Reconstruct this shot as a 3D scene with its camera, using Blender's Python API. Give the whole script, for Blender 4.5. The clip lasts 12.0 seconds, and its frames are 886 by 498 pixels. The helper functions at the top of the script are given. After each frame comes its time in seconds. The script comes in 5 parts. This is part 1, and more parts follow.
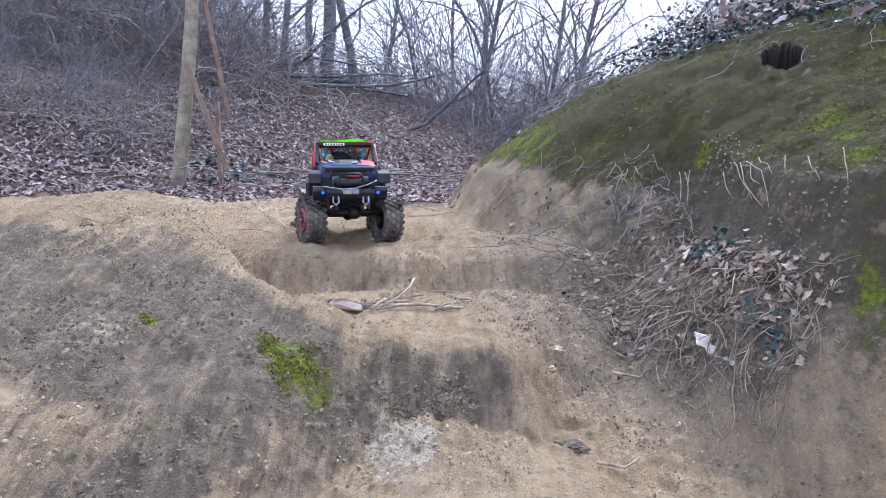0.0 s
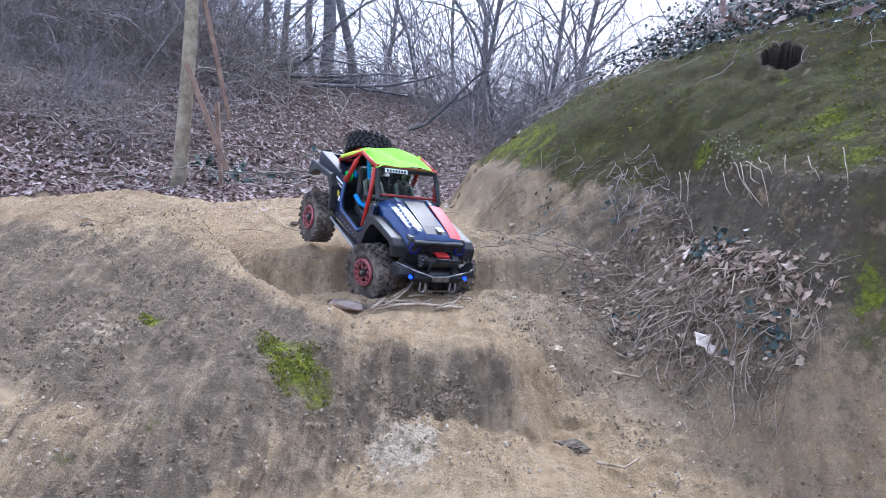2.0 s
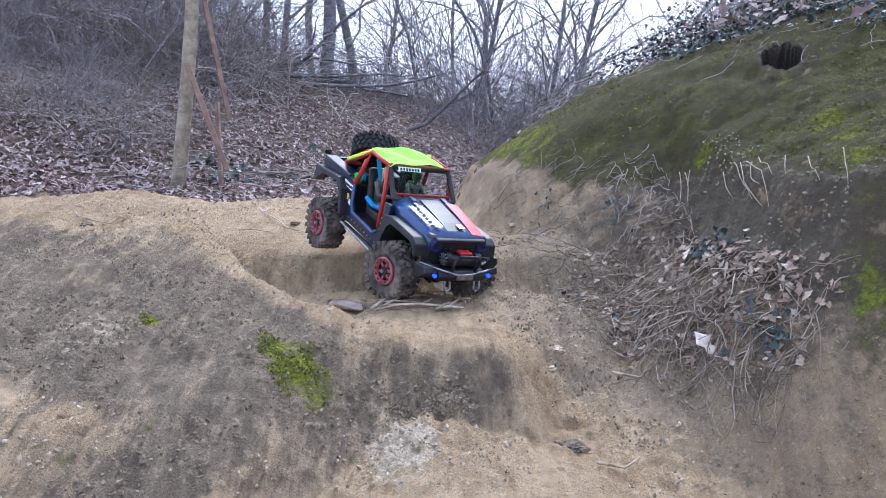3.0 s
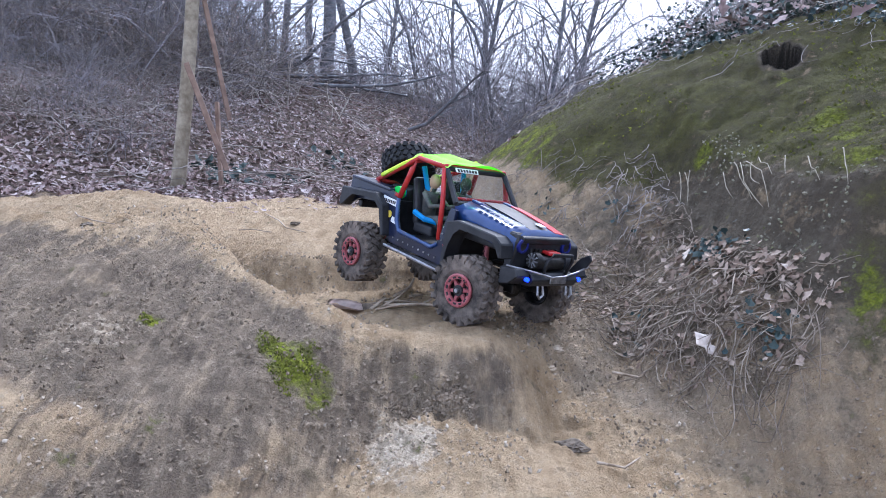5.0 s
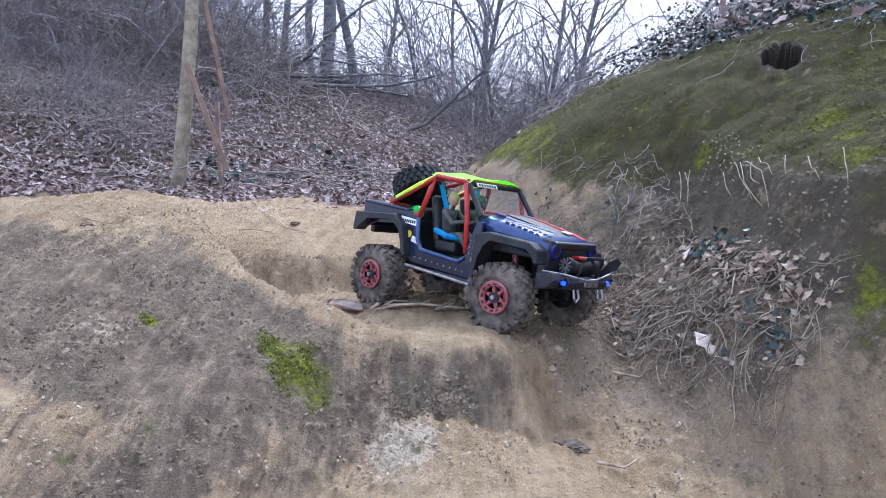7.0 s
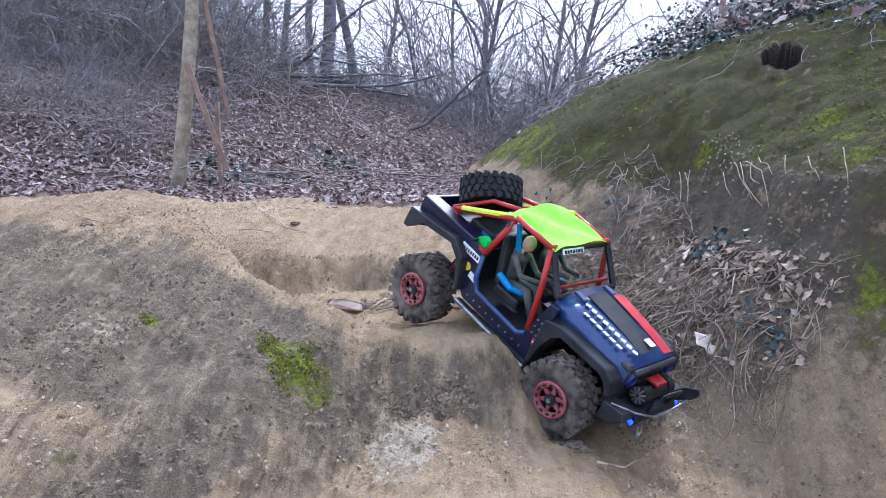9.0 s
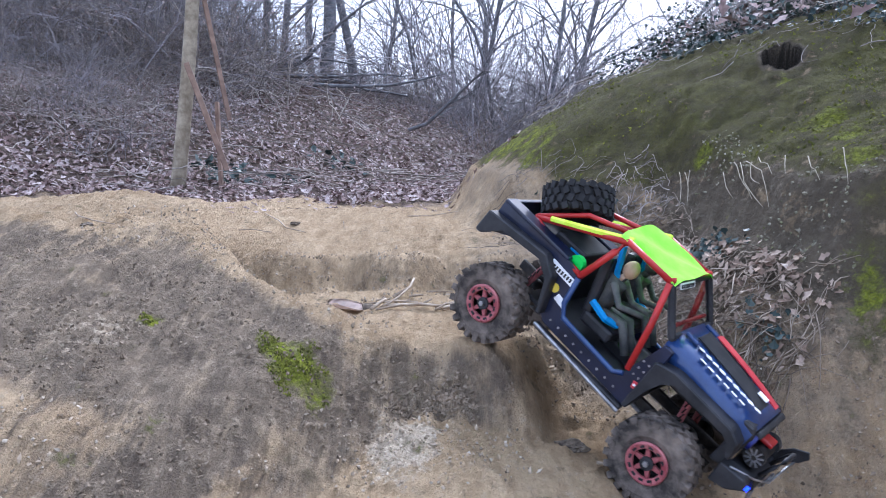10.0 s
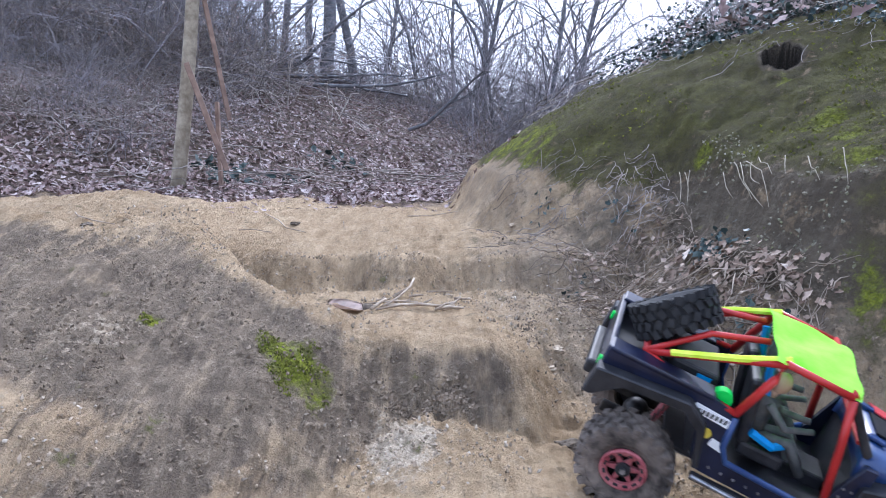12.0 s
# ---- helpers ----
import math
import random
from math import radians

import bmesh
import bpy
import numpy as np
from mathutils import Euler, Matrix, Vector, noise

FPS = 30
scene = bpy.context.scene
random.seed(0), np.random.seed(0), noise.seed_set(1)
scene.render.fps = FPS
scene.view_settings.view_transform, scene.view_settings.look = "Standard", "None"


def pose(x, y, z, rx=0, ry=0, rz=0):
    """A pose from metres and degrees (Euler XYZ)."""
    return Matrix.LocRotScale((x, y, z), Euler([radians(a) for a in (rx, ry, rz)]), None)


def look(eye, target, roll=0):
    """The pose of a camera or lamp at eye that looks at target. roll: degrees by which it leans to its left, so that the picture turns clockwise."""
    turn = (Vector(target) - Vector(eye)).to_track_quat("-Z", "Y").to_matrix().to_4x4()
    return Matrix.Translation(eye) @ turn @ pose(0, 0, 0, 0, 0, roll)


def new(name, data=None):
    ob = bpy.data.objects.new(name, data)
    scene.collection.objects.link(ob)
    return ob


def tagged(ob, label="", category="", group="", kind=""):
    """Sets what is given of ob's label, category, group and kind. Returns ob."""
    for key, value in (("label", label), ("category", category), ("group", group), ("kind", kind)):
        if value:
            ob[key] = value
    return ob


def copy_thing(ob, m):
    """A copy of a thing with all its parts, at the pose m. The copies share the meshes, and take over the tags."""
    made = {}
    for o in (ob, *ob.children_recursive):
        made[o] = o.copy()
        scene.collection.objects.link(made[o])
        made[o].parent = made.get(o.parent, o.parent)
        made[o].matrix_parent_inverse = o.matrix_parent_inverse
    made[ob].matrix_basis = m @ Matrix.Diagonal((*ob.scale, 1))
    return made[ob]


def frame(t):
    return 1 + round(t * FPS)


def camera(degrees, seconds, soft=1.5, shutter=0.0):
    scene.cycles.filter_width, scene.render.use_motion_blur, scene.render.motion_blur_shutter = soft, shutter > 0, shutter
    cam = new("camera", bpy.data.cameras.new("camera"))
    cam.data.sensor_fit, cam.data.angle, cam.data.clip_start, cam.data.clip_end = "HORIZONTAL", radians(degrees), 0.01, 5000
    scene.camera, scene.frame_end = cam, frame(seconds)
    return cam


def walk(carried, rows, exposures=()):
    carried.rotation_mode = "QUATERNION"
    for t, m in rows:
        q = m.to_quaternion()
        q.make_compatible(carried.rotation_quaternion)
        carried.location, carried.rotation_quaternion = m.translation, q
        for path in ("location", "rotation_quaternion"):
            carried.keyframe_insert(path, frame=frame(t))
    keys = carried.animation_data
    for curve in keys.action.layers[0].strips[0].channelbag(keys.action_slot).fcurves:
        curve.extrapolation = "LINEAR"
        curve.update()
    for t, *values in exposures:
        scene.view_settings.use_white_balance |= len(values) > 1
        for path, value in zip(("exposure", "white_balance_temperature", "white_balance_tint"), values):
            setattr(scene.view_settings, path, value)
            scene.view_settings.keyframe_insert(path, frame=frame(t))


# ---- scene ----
ZC = 0.55  # eye height over the lower sand
cam = camera(60.0, 12.0, soft=0.95, shutter=0.5)
EYE = pose(0, 0, ZC, 90 - 6.18, 0, 0)
walk(cam, [(0.0, EYE), (12.0, EYE)], [(0.0, 1.36, 5350, 15), (12.0, 1.36, 5350, 15)])

# ---- light: bright overcast winter day ----
world = bpy.data.worlds.new("overcast_sky")
scene.world = world
world.use_nodes = True
_n = world.node_tree.nodes
_sky = _n.new("ShaderNodeTexSky")
_sky.sky_type = "NISHITA"
_sky.sun_disc = False
_sky.sun_elevation, _sky.sun_rotation = radians(38), radians(20)
_sky.air_density, _sky.dust_density, _sky.ozone_density = 1.0, 4.0, 1.0
_mixw = _n.new("ShaderNodeMix")
_mixw.data_type = "RGBA"
_mixw.inputs["Factor"].default_value = 0.7
_mixw.inputs["B"].default_value = (10.6, 11.4, 12.8, 1)  # cloud cover
world.node_tree.links.new(_sky.outputs["Color"], _mixw.inputs["A"])
world.node_tree.links.new(_mixw.outputs["Result"], _n["Background"].inputs["Color"])
_n["Background"].inputs["Strength"].default_value = 0.08
sun = new("sun", bpy.data.lights.new("sun", "SUN"))
sun.data.energy, sun.data.angle, sun.data.color = 1.5, radians(16), (1.0, 0.96, 0.9)
sun.matrix_world = look((0, 0, 0), (-0.25, -0.75, -1.0))

# ---- shape of the ground ----
DEEP = 0.7254  # metres of depth for one unit of the plan's y


def sstep(a, b, v):
    t = np.clip((v - a) / (b - a), 0, 1)
    return t * t * (3 - 2 * t)


def smax(a, b, k):
    return 0.5 * (a + b + np.sqrt((a - b) ** 2 + k * k))


def lattice(ix, iy, seed):
    n = (ix.astype(np.int64) * 374761393 + iy.astype(np.int64) * 668265263 + seed * 974634777) & 0x7FFFFFFF
    n = ((n ^ (n >> 13)) * 1274126177) & 0x7FFFFFFF
    return ((n ^ (n >> 16)) & 0xFFFF) / 65535.0


def vnoise(x, y, seed=0):
    ix, iy = np.floor(x), np.floor(y)
    fx, fy = x - ix, y - iy
    fx, fy = fx * fx * (3 - 2 * fx), fy * fy * (3 - 2 * fy)
    a, b = lattice(ix, iy, seed), lattice(ix + 1, iy, seed)
    c, d = lattice(ix, iy + 1, seed), lattice(ix + 1, iy + 1, seed)
    return (a + (b - a) * fx) * (1 - fy) + (c + (d - c) * fx) * fy - 0.5


def fbm(x, y, seed=0, octaves=4):
    v, amp = 0, 1.0
    for i in range(octaves):
        v = v + amp * vnoise(x * 2 ** i + 17.3 * i, y * 2 ** i - 9.1 * i, seed + i)
        amp *= 0.5
    return v


LIP = [(-0.5, 0.5), (-0.34, 1.0), (-0.24, 1.25), (-0.16, 1.42), (-0.1, 1.53), (-0.03, 1.56), (0.04, 1.535), (0.085, 1.54), (0.115, 1.63), (0.135, 1.8), (0.2, 1.98), (0.3, 2.2), (0.4, 2.45), (0.6, 2.8)]
CREST = [(-0.06, 1.5), (-0.1, 1.57), (-0.16, 1.63), (-0.22, 1.69), (-0.3, 1.8), (-0.376, 1.93), (-0.455, 2.14), (-0.56, 2.41), (-0.7, 2.8), (-1.0, 3.4)]


def side_distance(x, y, line):
    """Signed distance from a line in plan, positive to the left of its run."""
    best, sign, lead = np.full(np.shape(x), 1e9), np.ones(np.shape(x)), np.zeros(np.shape(x))
    for (ax, ay), (bx, by) in zip(line, line[1:]):
        dx, dy = bx - ax, by - ay
        t = np.clip(((x - ax) * dx + (y - ay) * dy) / (dx * dx + dy * dy), 0, 1)
        d = np.hypot(x - ax - t * dx, y - ay - t * dy)
        cross = (dx * (y - ay) - dy * (x - ax)) / math.hypot(dx, dy)
        near = (d < best - 1e-9) | ((d < best + 1e-9) & (np.abs(cross) > lead))  # at a corner the segment seen more squarely decides
        best, sign, lead = np.where(near, d, best), np.where(near, np.where(cross > 0, 1.0, -1.0), sign), np.where(near, np.abs(cross), lead)
    return best * sign


def bank_s(x, y):
    """How far (x, y) lies inside the bank, from its foot."""
    return x - np.interp(y, [0.2, 1.0, 1.3, 1.5, 1.65, 1.8, 2.0, 2.4, 2.8, 3.6, 4.5, 6, 9, 14, 30], [1.4, 1.0, 0.85, 0.66, 0.47, 0.34, 0.27, 0.25, 0.22, 0.14, 0.12, 0.35, 1.2, 3.0, 8.0])


def softplus(v, k):
    return 0.5 * (v + np.sqrt(v * v + k * k))


def rough_height(x, y):
    low = np.interp(y, [0.6, 1.2, 1.5, 1.8, 2.1], [-0.46, -0.44, -0.44, -0.39, -0.31]) - 0.36 * np.clip(x - 0.22, 0, 0.4) * sstep(1.7, 1.4, y)
    low = low + 0.085 * np.exp(-((x - 0.0) ** 2 / 0.028 + (y - 1.38) ** 2 / 0.035))  # fan of sand at the foot of the step
    terrace = np.interp(y, [1.4, 1.6, 1.85, 2.05, 2.2, 2.4], [-0.266, -0.264, -0.285, -0.284, -0.272, -0.294])
    plateau = -0.185 + 0.008 * (y - 2.8) - 0.028 * np.exp(-((x + 0.24) ** 2 / 0.05 + (y - 2.95) ** 2 / 0.09))
    y1 = 2.43 + 0.05 * sstep(-0.14, -0.02, x) - 0.1 * np.exp(-((x + 0.085) / 0.05) ** 2) + 0.06 * np.exp(-((x - 0.02) / 0.05) ** 2) - 0.08 * np.exp(-((x - 0.13) / 0.05) ** 2) + 0.05 * np.exp(-((x + 0.22) / 0.06) ** 2) + 0.07 * vnoise(x * 9, 0 * x, 91) + 0.04 * vnoise(x * 31, 0 * x, 92) - 0.12 * sstep(0.12, 0.35, x)
    up = terrace + (plateau - terrace) * (0.8 * sstep(-0.11, 0.035, y - y1) + 0.2 * sstep(-0.02, 0.3, y - y1))
    mound = -0.08 - 0.13 * softplus(2.3 - y, 0.3) - 0.12 * softplus(x + 0.62, 0.15) - 0.11 * softplus(1.55 - y, 0.2) - 0.03 * softplus(y - 2.7, 0.2) - 0.05 * softplus(-1.0 - x, 0.3)
    mound = mound + 0.014 * np.exp(-((x + 0.86) ** 2 / 0.02 + (y - 2.75) ** 2 / 0.05))
    c = side_distance(x, y, CREST)
    gully = np.exp(-((c + 0.085) / 0.05) ** 2) * sstep(1.9, 2.2, y) * sstep(2.95, 2.6, y)
    up = up - 0.034 * gully
    up = up + (mound - up) * sstep(-0.085, 0.015, c) * sstep(4.5, 3.2, y)
    d = side_distance(x, y, LIP)
    w = np.interp(y, [0.9, 1.3, 1.6, 1.8, 2.2], [0.2, 0.1, 0.065, 0.1, 0.25])
    drop = np.clip((d / w + 1) / 1.9, 0, 1)
    h = low + (up - low) * (1 - (1 - drop) ** 2.2) ** 1.25
    s = bank_s(x, y)
    near = np.interp(s, [-0.1, 0, 0.12, 0.3, 0.35, 0.41, 0.46, 0.9, 1.6, 4], [-0.55, -0.4, -0.29, -0.17, -0.13, -0.01, 0.02, 0.22, 0.37, 0.75])
    far = np.interp(s, [-0.25, -0.12, -0.05, 0, 0.16, 0.4, 0.64, 0.88, 1.3, 3], [-0.4, -0.2, -0.1, -0.02, 0.115, 0.25, 0.36, 0.43, 0.52, 0.85])
    bank = near + (far - near) * sstep(2.2, 3.3, y)
    h = smax(h, bank, 0.03)
    yf = np.interp(x, [-6, -3.35, -1.8, 0.1, 1, 3], [3.2, 4.2, 5.6, 8.2, 12, 14])
    rise = np.interp(x, [-2.6, -1.0, 0.1], [0.29, 0.25, 0.23]) * softplus(y - yf, 0.5)
    return h + 1.7 * (1 - np.exp(-rise / 1.7)) * np.interp(x, [-2, 1, 3], [1.0, 0.8, 0.4])


def ridged(x, y, seed, octaves=3):
    """Noise of sharp crests with rounded hollows between them."""
    v, amp = 0, 1.0
    for i in range(octaves):
        v = v + amp * (0.25 - np.abs(vnoise(x * 2 ** i + 5.3 * i, y * 2 ** i - 3.7 * i, seed + i)))
        amp *= 0.55
    return v


def plan_height(x, y):
    h = rough_height(x, y)
    far = sstep(2.6, 6, y)
    c, d, s = side_distance(x, y, CREST), side_distance(x, y, LIP), bank_s(x, y)
    on_mound = sstep(-0.02, 0.08, c)
    h = h + (0.013 + 0.05 * far) * fbm(x * 3.1, y * 3.1, 3, 3) + (0.013 + 0.02 * far) * fbm(x * 10, y * 8, 11, 3)
    # rain runnels down the mound, and flakes of its crust
    h = h + 0.02 * ridged(x * 13 + 6 * y, y * 4 - 3 * x, 51) * on_mound + 0.011 * ridged(x * 34 + 8 * y, y * 13, 57) * on_mound
    h = h + 0.022 * fbm(x * 6, y * 4.2, 97, 3) * sstep(2.45, 2.7, y) * sstep(4.6, 3.6, y) * (1 - on_mound)
    # trodden sand: shallow dents
    h = h + 0.009 * ridged(x * 11 + 4 * fbm(x * 5, y * 5, 66, 2), y * 19, 68) * (1 - on_mound) * sstep(4.5, 3.5, y)
    h = h - 0.009 * sstep(0.12, 0.34, vnoise(x * 16, y * 14, 71)) * (1 - on_mound) * sstep(3.6, 2.8, y)
    face = sstep(0.02, -0.02, d) * sstep(-0.2, -0.08, d)  # the broken face under the edge is the roughest
    h = h + 0.02 * ridged(x * 30, y * 22, 81) * face * sstep(2.0, 1.75, y) * sstep(-0.25, -0.1, x)
    h = h + 0.02 * fbm(x * 9, y * 9, 37, 3) * sstep(0.0, 0.1, s) * sstep(4.0, 3.0, y)
    return h + 0.008 * fbm(x * 38, y * 34, 23, 3) * (0.6 + 0.8 * face) + 0.005 * fbm(x * 95, y * 75, 31, 2) + ZC


def height(x, y):
    """Ground height at a place given in metres."""
    return plan_height(x, y / DEEP)


def ground_z(x, y):
    return float(height(np.array([float(x)]), np.array([float(y)]))[0])


def lines(lo, fine_lo, fine_hi, hi, step, grow):
    mid = list(np.arange(fine_lo, fine_hi, step))
    right, left, st = [mid[-1]], [mid[0]], step
    while right[-1] < hi:
        st *= grow
        right.append(right[-1] + st)
    st = step
    while left[-1] > lo:
        st *= grow
        left.append(left[-1] - st)
    return np.array(left[:0:-1] + mid + right[1:])

# ---- materials ----
def mat(name, c1, c2=None, scale=20.0, rough=0.6, metal=0.0, bump=0.0, bump_scale=None, fine=None, coat=0.0, spread=(0.35, 0.65)):
    """Two tones mixed by noise at two scales, with a fine relief."""
    m = bpy.data.materials.new(name)
    m.use_nodes = True
    nt = m.node_tree
    bsdf = nt.nodes["Principled BSDF"]
    bsdf.inputs["Roughness"].default_value, bsdf.inputs["Metallic"].default_value = rough, metal
    bsdf.inputs["Coat Weight"].default_value = coat
    bsdf.inputs["Specular IOR Level"].default_value = 0.3
    co = nt.nodes.new("ShaderNodeTexCoord")
    n1 = nt.nodes.new("ShaderNodeTexNoise")
    n1.inputs["Scale"].default_value, n1.inputs["Detail"].default_value, n1.inputs["Roughness"].default_value = scale, 6, 0.65
    nt.links.new(co.outputs["Object"], n1.inputs["Vector"])
    ramp = nt.nodes.new("ShaderNodeValToRGB")
    ramp.color_ramp.elements[0].position, ramp.color_ramp.elements[1].position = spread
    ramp.color_ramp.elements[0].color, ramp.color_ramp.elements[1].color = (*c1, 1), (*(c2 or c1), 1)
    nt.links.new(n1.outputs["Fac"], ramp.inputs["Fac"])
    nt.links.new(ramp.outputs["Color"], bsdf.inputs["Base Color"])
    if bump:
        n2 = nt.nodes.new("ShaderNodeTexNoise")
        n2.inputs["Scale"].default_value, n2.inputs["Detail"].default_value = bump_scale or scale * 4, 4
        nt.links.new(co.outputs["Object"], n2.inputs["Vector"])
        b = nt.nodes.new("ShaderNodeBump")
        b.inputs["Strength"].default_value, b.inputs["Distance"].default_value = bump, fine or 0.002
        nt.links.new(n2.outputs["Fac"], b.inputs["Height"])
        nt.links.new(b.outputs["Normal"], bsdf.inputs["Normal"])
    return m


def varied(name, tones, rough=0.8, translucent=0.0):
    """A tone picked per loose piece, for leaves and twigs of one mesh."""
    m = bpy.data.materials.new(name)
    m.use_nodes = True
    nt = m.node_tree
    bsdf = nt.nodes["Principled BSDF"]
    bsdf.inputs["Roughness"].default_value = rough
    bsdf.inputs["Specular IOR Level"].default_value = 0.2
    geo = nt.nodes.new("ShaderNodeNewGeometry")
    ramp = nt.nodes.new("ShaderNodeValToRGB")
    ramp.color_ramp.elements[0].color = (*tones[0], 1)
    ramp.color_ramp.elements[1].color = (*tones[-1], 1)
    for i, c in enumerate(tones[1:-1], 1):
        ramp.color_ramp.elements.new(i / (len(tones) - 1)).color = (*c, 1)
    co, n1, mx = nt.nodes.new("ShaderNodeTexCoord"), nt.nodes.new("ShaderNodeTexNoise"), nt.nodes.new("ShaderNodeMix")
    n1.inputs["Scale"].default_value = 60
    mx.data_type, mx.blend_type = "RGBA", "MULTIPLY"
    mx.inputs["Factor"].default_value = 1.0
    shade = nt.nodes.new("ShaderNodeMapRange")
    shade.inputs["From Min"].default_value, shade.inputs["From Max"].default_value = 0.3, 0.7
    shade.inputs["To Min"].default_value, shade.inputs["To Max"].default_value = 0.65, 1.15
    nt.links.new(co.outputs["Object"], n1.inputs["Vector"])
    nt.links.new(geo.outputs["Random Per Island"], ramp.inputs["Fac"])
    nt.links.new(ramp.outputs["Color"], mx.inputs["A"])
    nt.links.new(n1.outputs["Fac"], shade.inputs["Value"])
    nt.links.new(shade.outputs["Result"], mx.inputs["B"])
    nt.links.new(mx.outputs["Result"], bsdf.inputs["Base Color"])
    return m


def glow(name, rgb, strength):
    m = bpy.data.materials.new(name)
    m.use_nodes = True
    b = m.node_tree.nodes["Principled BSDF"]
    b.inputs["Base Color"].default_value = (*rgb, 1)
    b.inputs["Emission Color"].default_value = (*rgb, 1)
    b.inputs["Emission Strength"].default_value = strength
    return m


def glass(name, tint):
    m = bpy.data.materials.new(name)
    m.use_nodes = True
    b = m.node_tree.nodes["Principled BSDF"]
    b.inputs["Base Color"].default_value = (*tint, 1)
    b.inputs["Transmission Weight"].default_value = 1.0
    b.inputs["Roughness"].default_value, b.inputs["IOR"].default_value = 0.05, 1.12
    return m


NAVY = mat("navy_paint", (0.003, 0.0045, 0.016), (0.01, 0.015, 0.042), 18, 0.35, 0.0, 0.05, 90, 0.0004, 0.3)
BLUE = mat("blue_paint", (0.012, 0.032, 0.12), (0.03, 0.065, 0.18), 22, 0.3, 0.0, 0.05, 90, 0.0004, 0.4)
BLACK = mat("dusty_black_plastic", (0.008, 0.009, 0.012), (0.03, 0.03, 0.034), 30, 0.45, 0.0, 0.1, 160, 0.0005)
DARKMETAL = mat("dark_metal", (0.015, 0.015, 0.018), (0.06, 0.055, 0.05), 40, 0.45, 0.6, 0.1, 160, 0.0004)
CHROME = mat("scuffed_steel", (0.16, 0.16, 0.17), (0.42, 0.42, 0.44), 60, 0.4, 0.8)
RED = mat("red_tube_paint", (0.3, 0.012, 0.014), (0.45, 0.03, 0.025), 26, 0.4, 0.0, 0.05, 120, 0.0004, 0.2)
PINKRED = mat("red_stripe_paint", (0.42, 0.03, 0.045), (0.55, 0.07, 0.08), 30, 0.35)
RIMRED = mat("dusty_red_rim", (0.25, 0.045, 0.06), (0.4, 0.15, 0.155), 45, 0.5, 0.2, 0.1, 200, 0.0005)
RUBBER = mat("dusty_rubber", (0.03, 0.026, 0.024), (0.23, 0.19, 0.16), 26, 0.9, 0.0, 0.3, 180, 0.0008, spread=(0.36, 0.68))
RUBBER_CLEAN = mat("spare_rubber", (0.012, 0.012, 0.013), (0.03, 0.03, 0.032), 30, 0.8, 0.0, 0.2, 180, 0.0006)
NET = mat("neon_net", (0.28, 0.8, 0.03), (0.42, 0.95, 0.08), 30, 0.7, 0.0, 0.4, 500, 0.001)
STRAP = mat("yellow_strap", (0.55, 0.75, 0.03), (0.7, 0.9, 0.1), 60, 0.7)
SKYBLUE = mat("blue_harness", (0.01, 0.2, 0.55), (0.03, 0.28, 0.65), 40, 0.6)
WHITE = mat("white_decal", (0.7, 0.72, 0.75), (0.85, 0.85, 0.87), 60, 0.5)
YELLOW = mat("yellow_decal", (0.65, 0.5, 0.04), (0.75, 0.6, 0.1), 60, 0.5)
GREENPL = mat("green_plastic", (0.02, 0.5, 0.05), (0.05, 0.65, 0.1), 40, 0.5)
SKIN = mat("doll_vinyl", (0.42, 0.28, 0.18), (0.5, 0.35, 0.24), 60, 0.6)
DOLLGREY = mat("doll_grey", (0.05, 0.055, 0.06), (0.12, 0.12, 0.11), 60, 0.8)
GLASS = glass("dusty_clear_plastic", (0.8, 0.82, 0.85))
LED = glow("blue_led", (0.02, 0.04, 1.0), 2.2)
LEDRING = glow("blue_ring", (0.004, 0.008, 0.12), 0.03)

# ---- building helpers ----
def part(name, bm, material, parent=None, label="", smooth=False):
    me = bpy.data.meshes.new(name)
    bmesh.ops.recalc_face_normals(bm, faces=bm.faces)
    bm.to_mesh(me)
    bm.free()
    me.materials.append(material)
    if smooth:
        me.shade_smooth()
    ob = new(name, me)
    if parent:
        ob.parent = parent
    if label:
        ob["label"] = label
    return ob


def block(c, size, bevel=0.0, rot=None, bm=None):
    bm = bm or bmesh.new()
    made = bmesh.ops.create_cube(bm, size=1, matrix=Matrix.Translation(c) @ (rot or Matrix()) @ Matrix.Diagonal((*size, 1)))
    if bevel:
        bmesh.ops.bevel(bm, geom=list({e for v in made["verts"] for e in v.link_edges}), offset=bevel, segments=2, profile=0.5, affect="EDGES")
    return bm


def prism(profile, y0, y1, bevel=0.0):
    """An (x, z) outline pushed through from y0 to y1."""
    bm = bmesh.new()
    a = [bm.verts.new((x, y0, z)) for x, z in profile]
    b = [bm.verts.new((x, y1, z)) for x, z in profile]
    bm.faces.new(a), bm.faces.new(b[::-1])
    for i in range(len(a)):
        j = (i + 1) % len(a)
        bm.faces.new((a[i], b[i], b[j], a[j]))
    if bevel:
        bmesh.ops.bevel(bm, geom=bm.edges[:], offset=bevel, segments=1, affect="EDGES")
    return bm


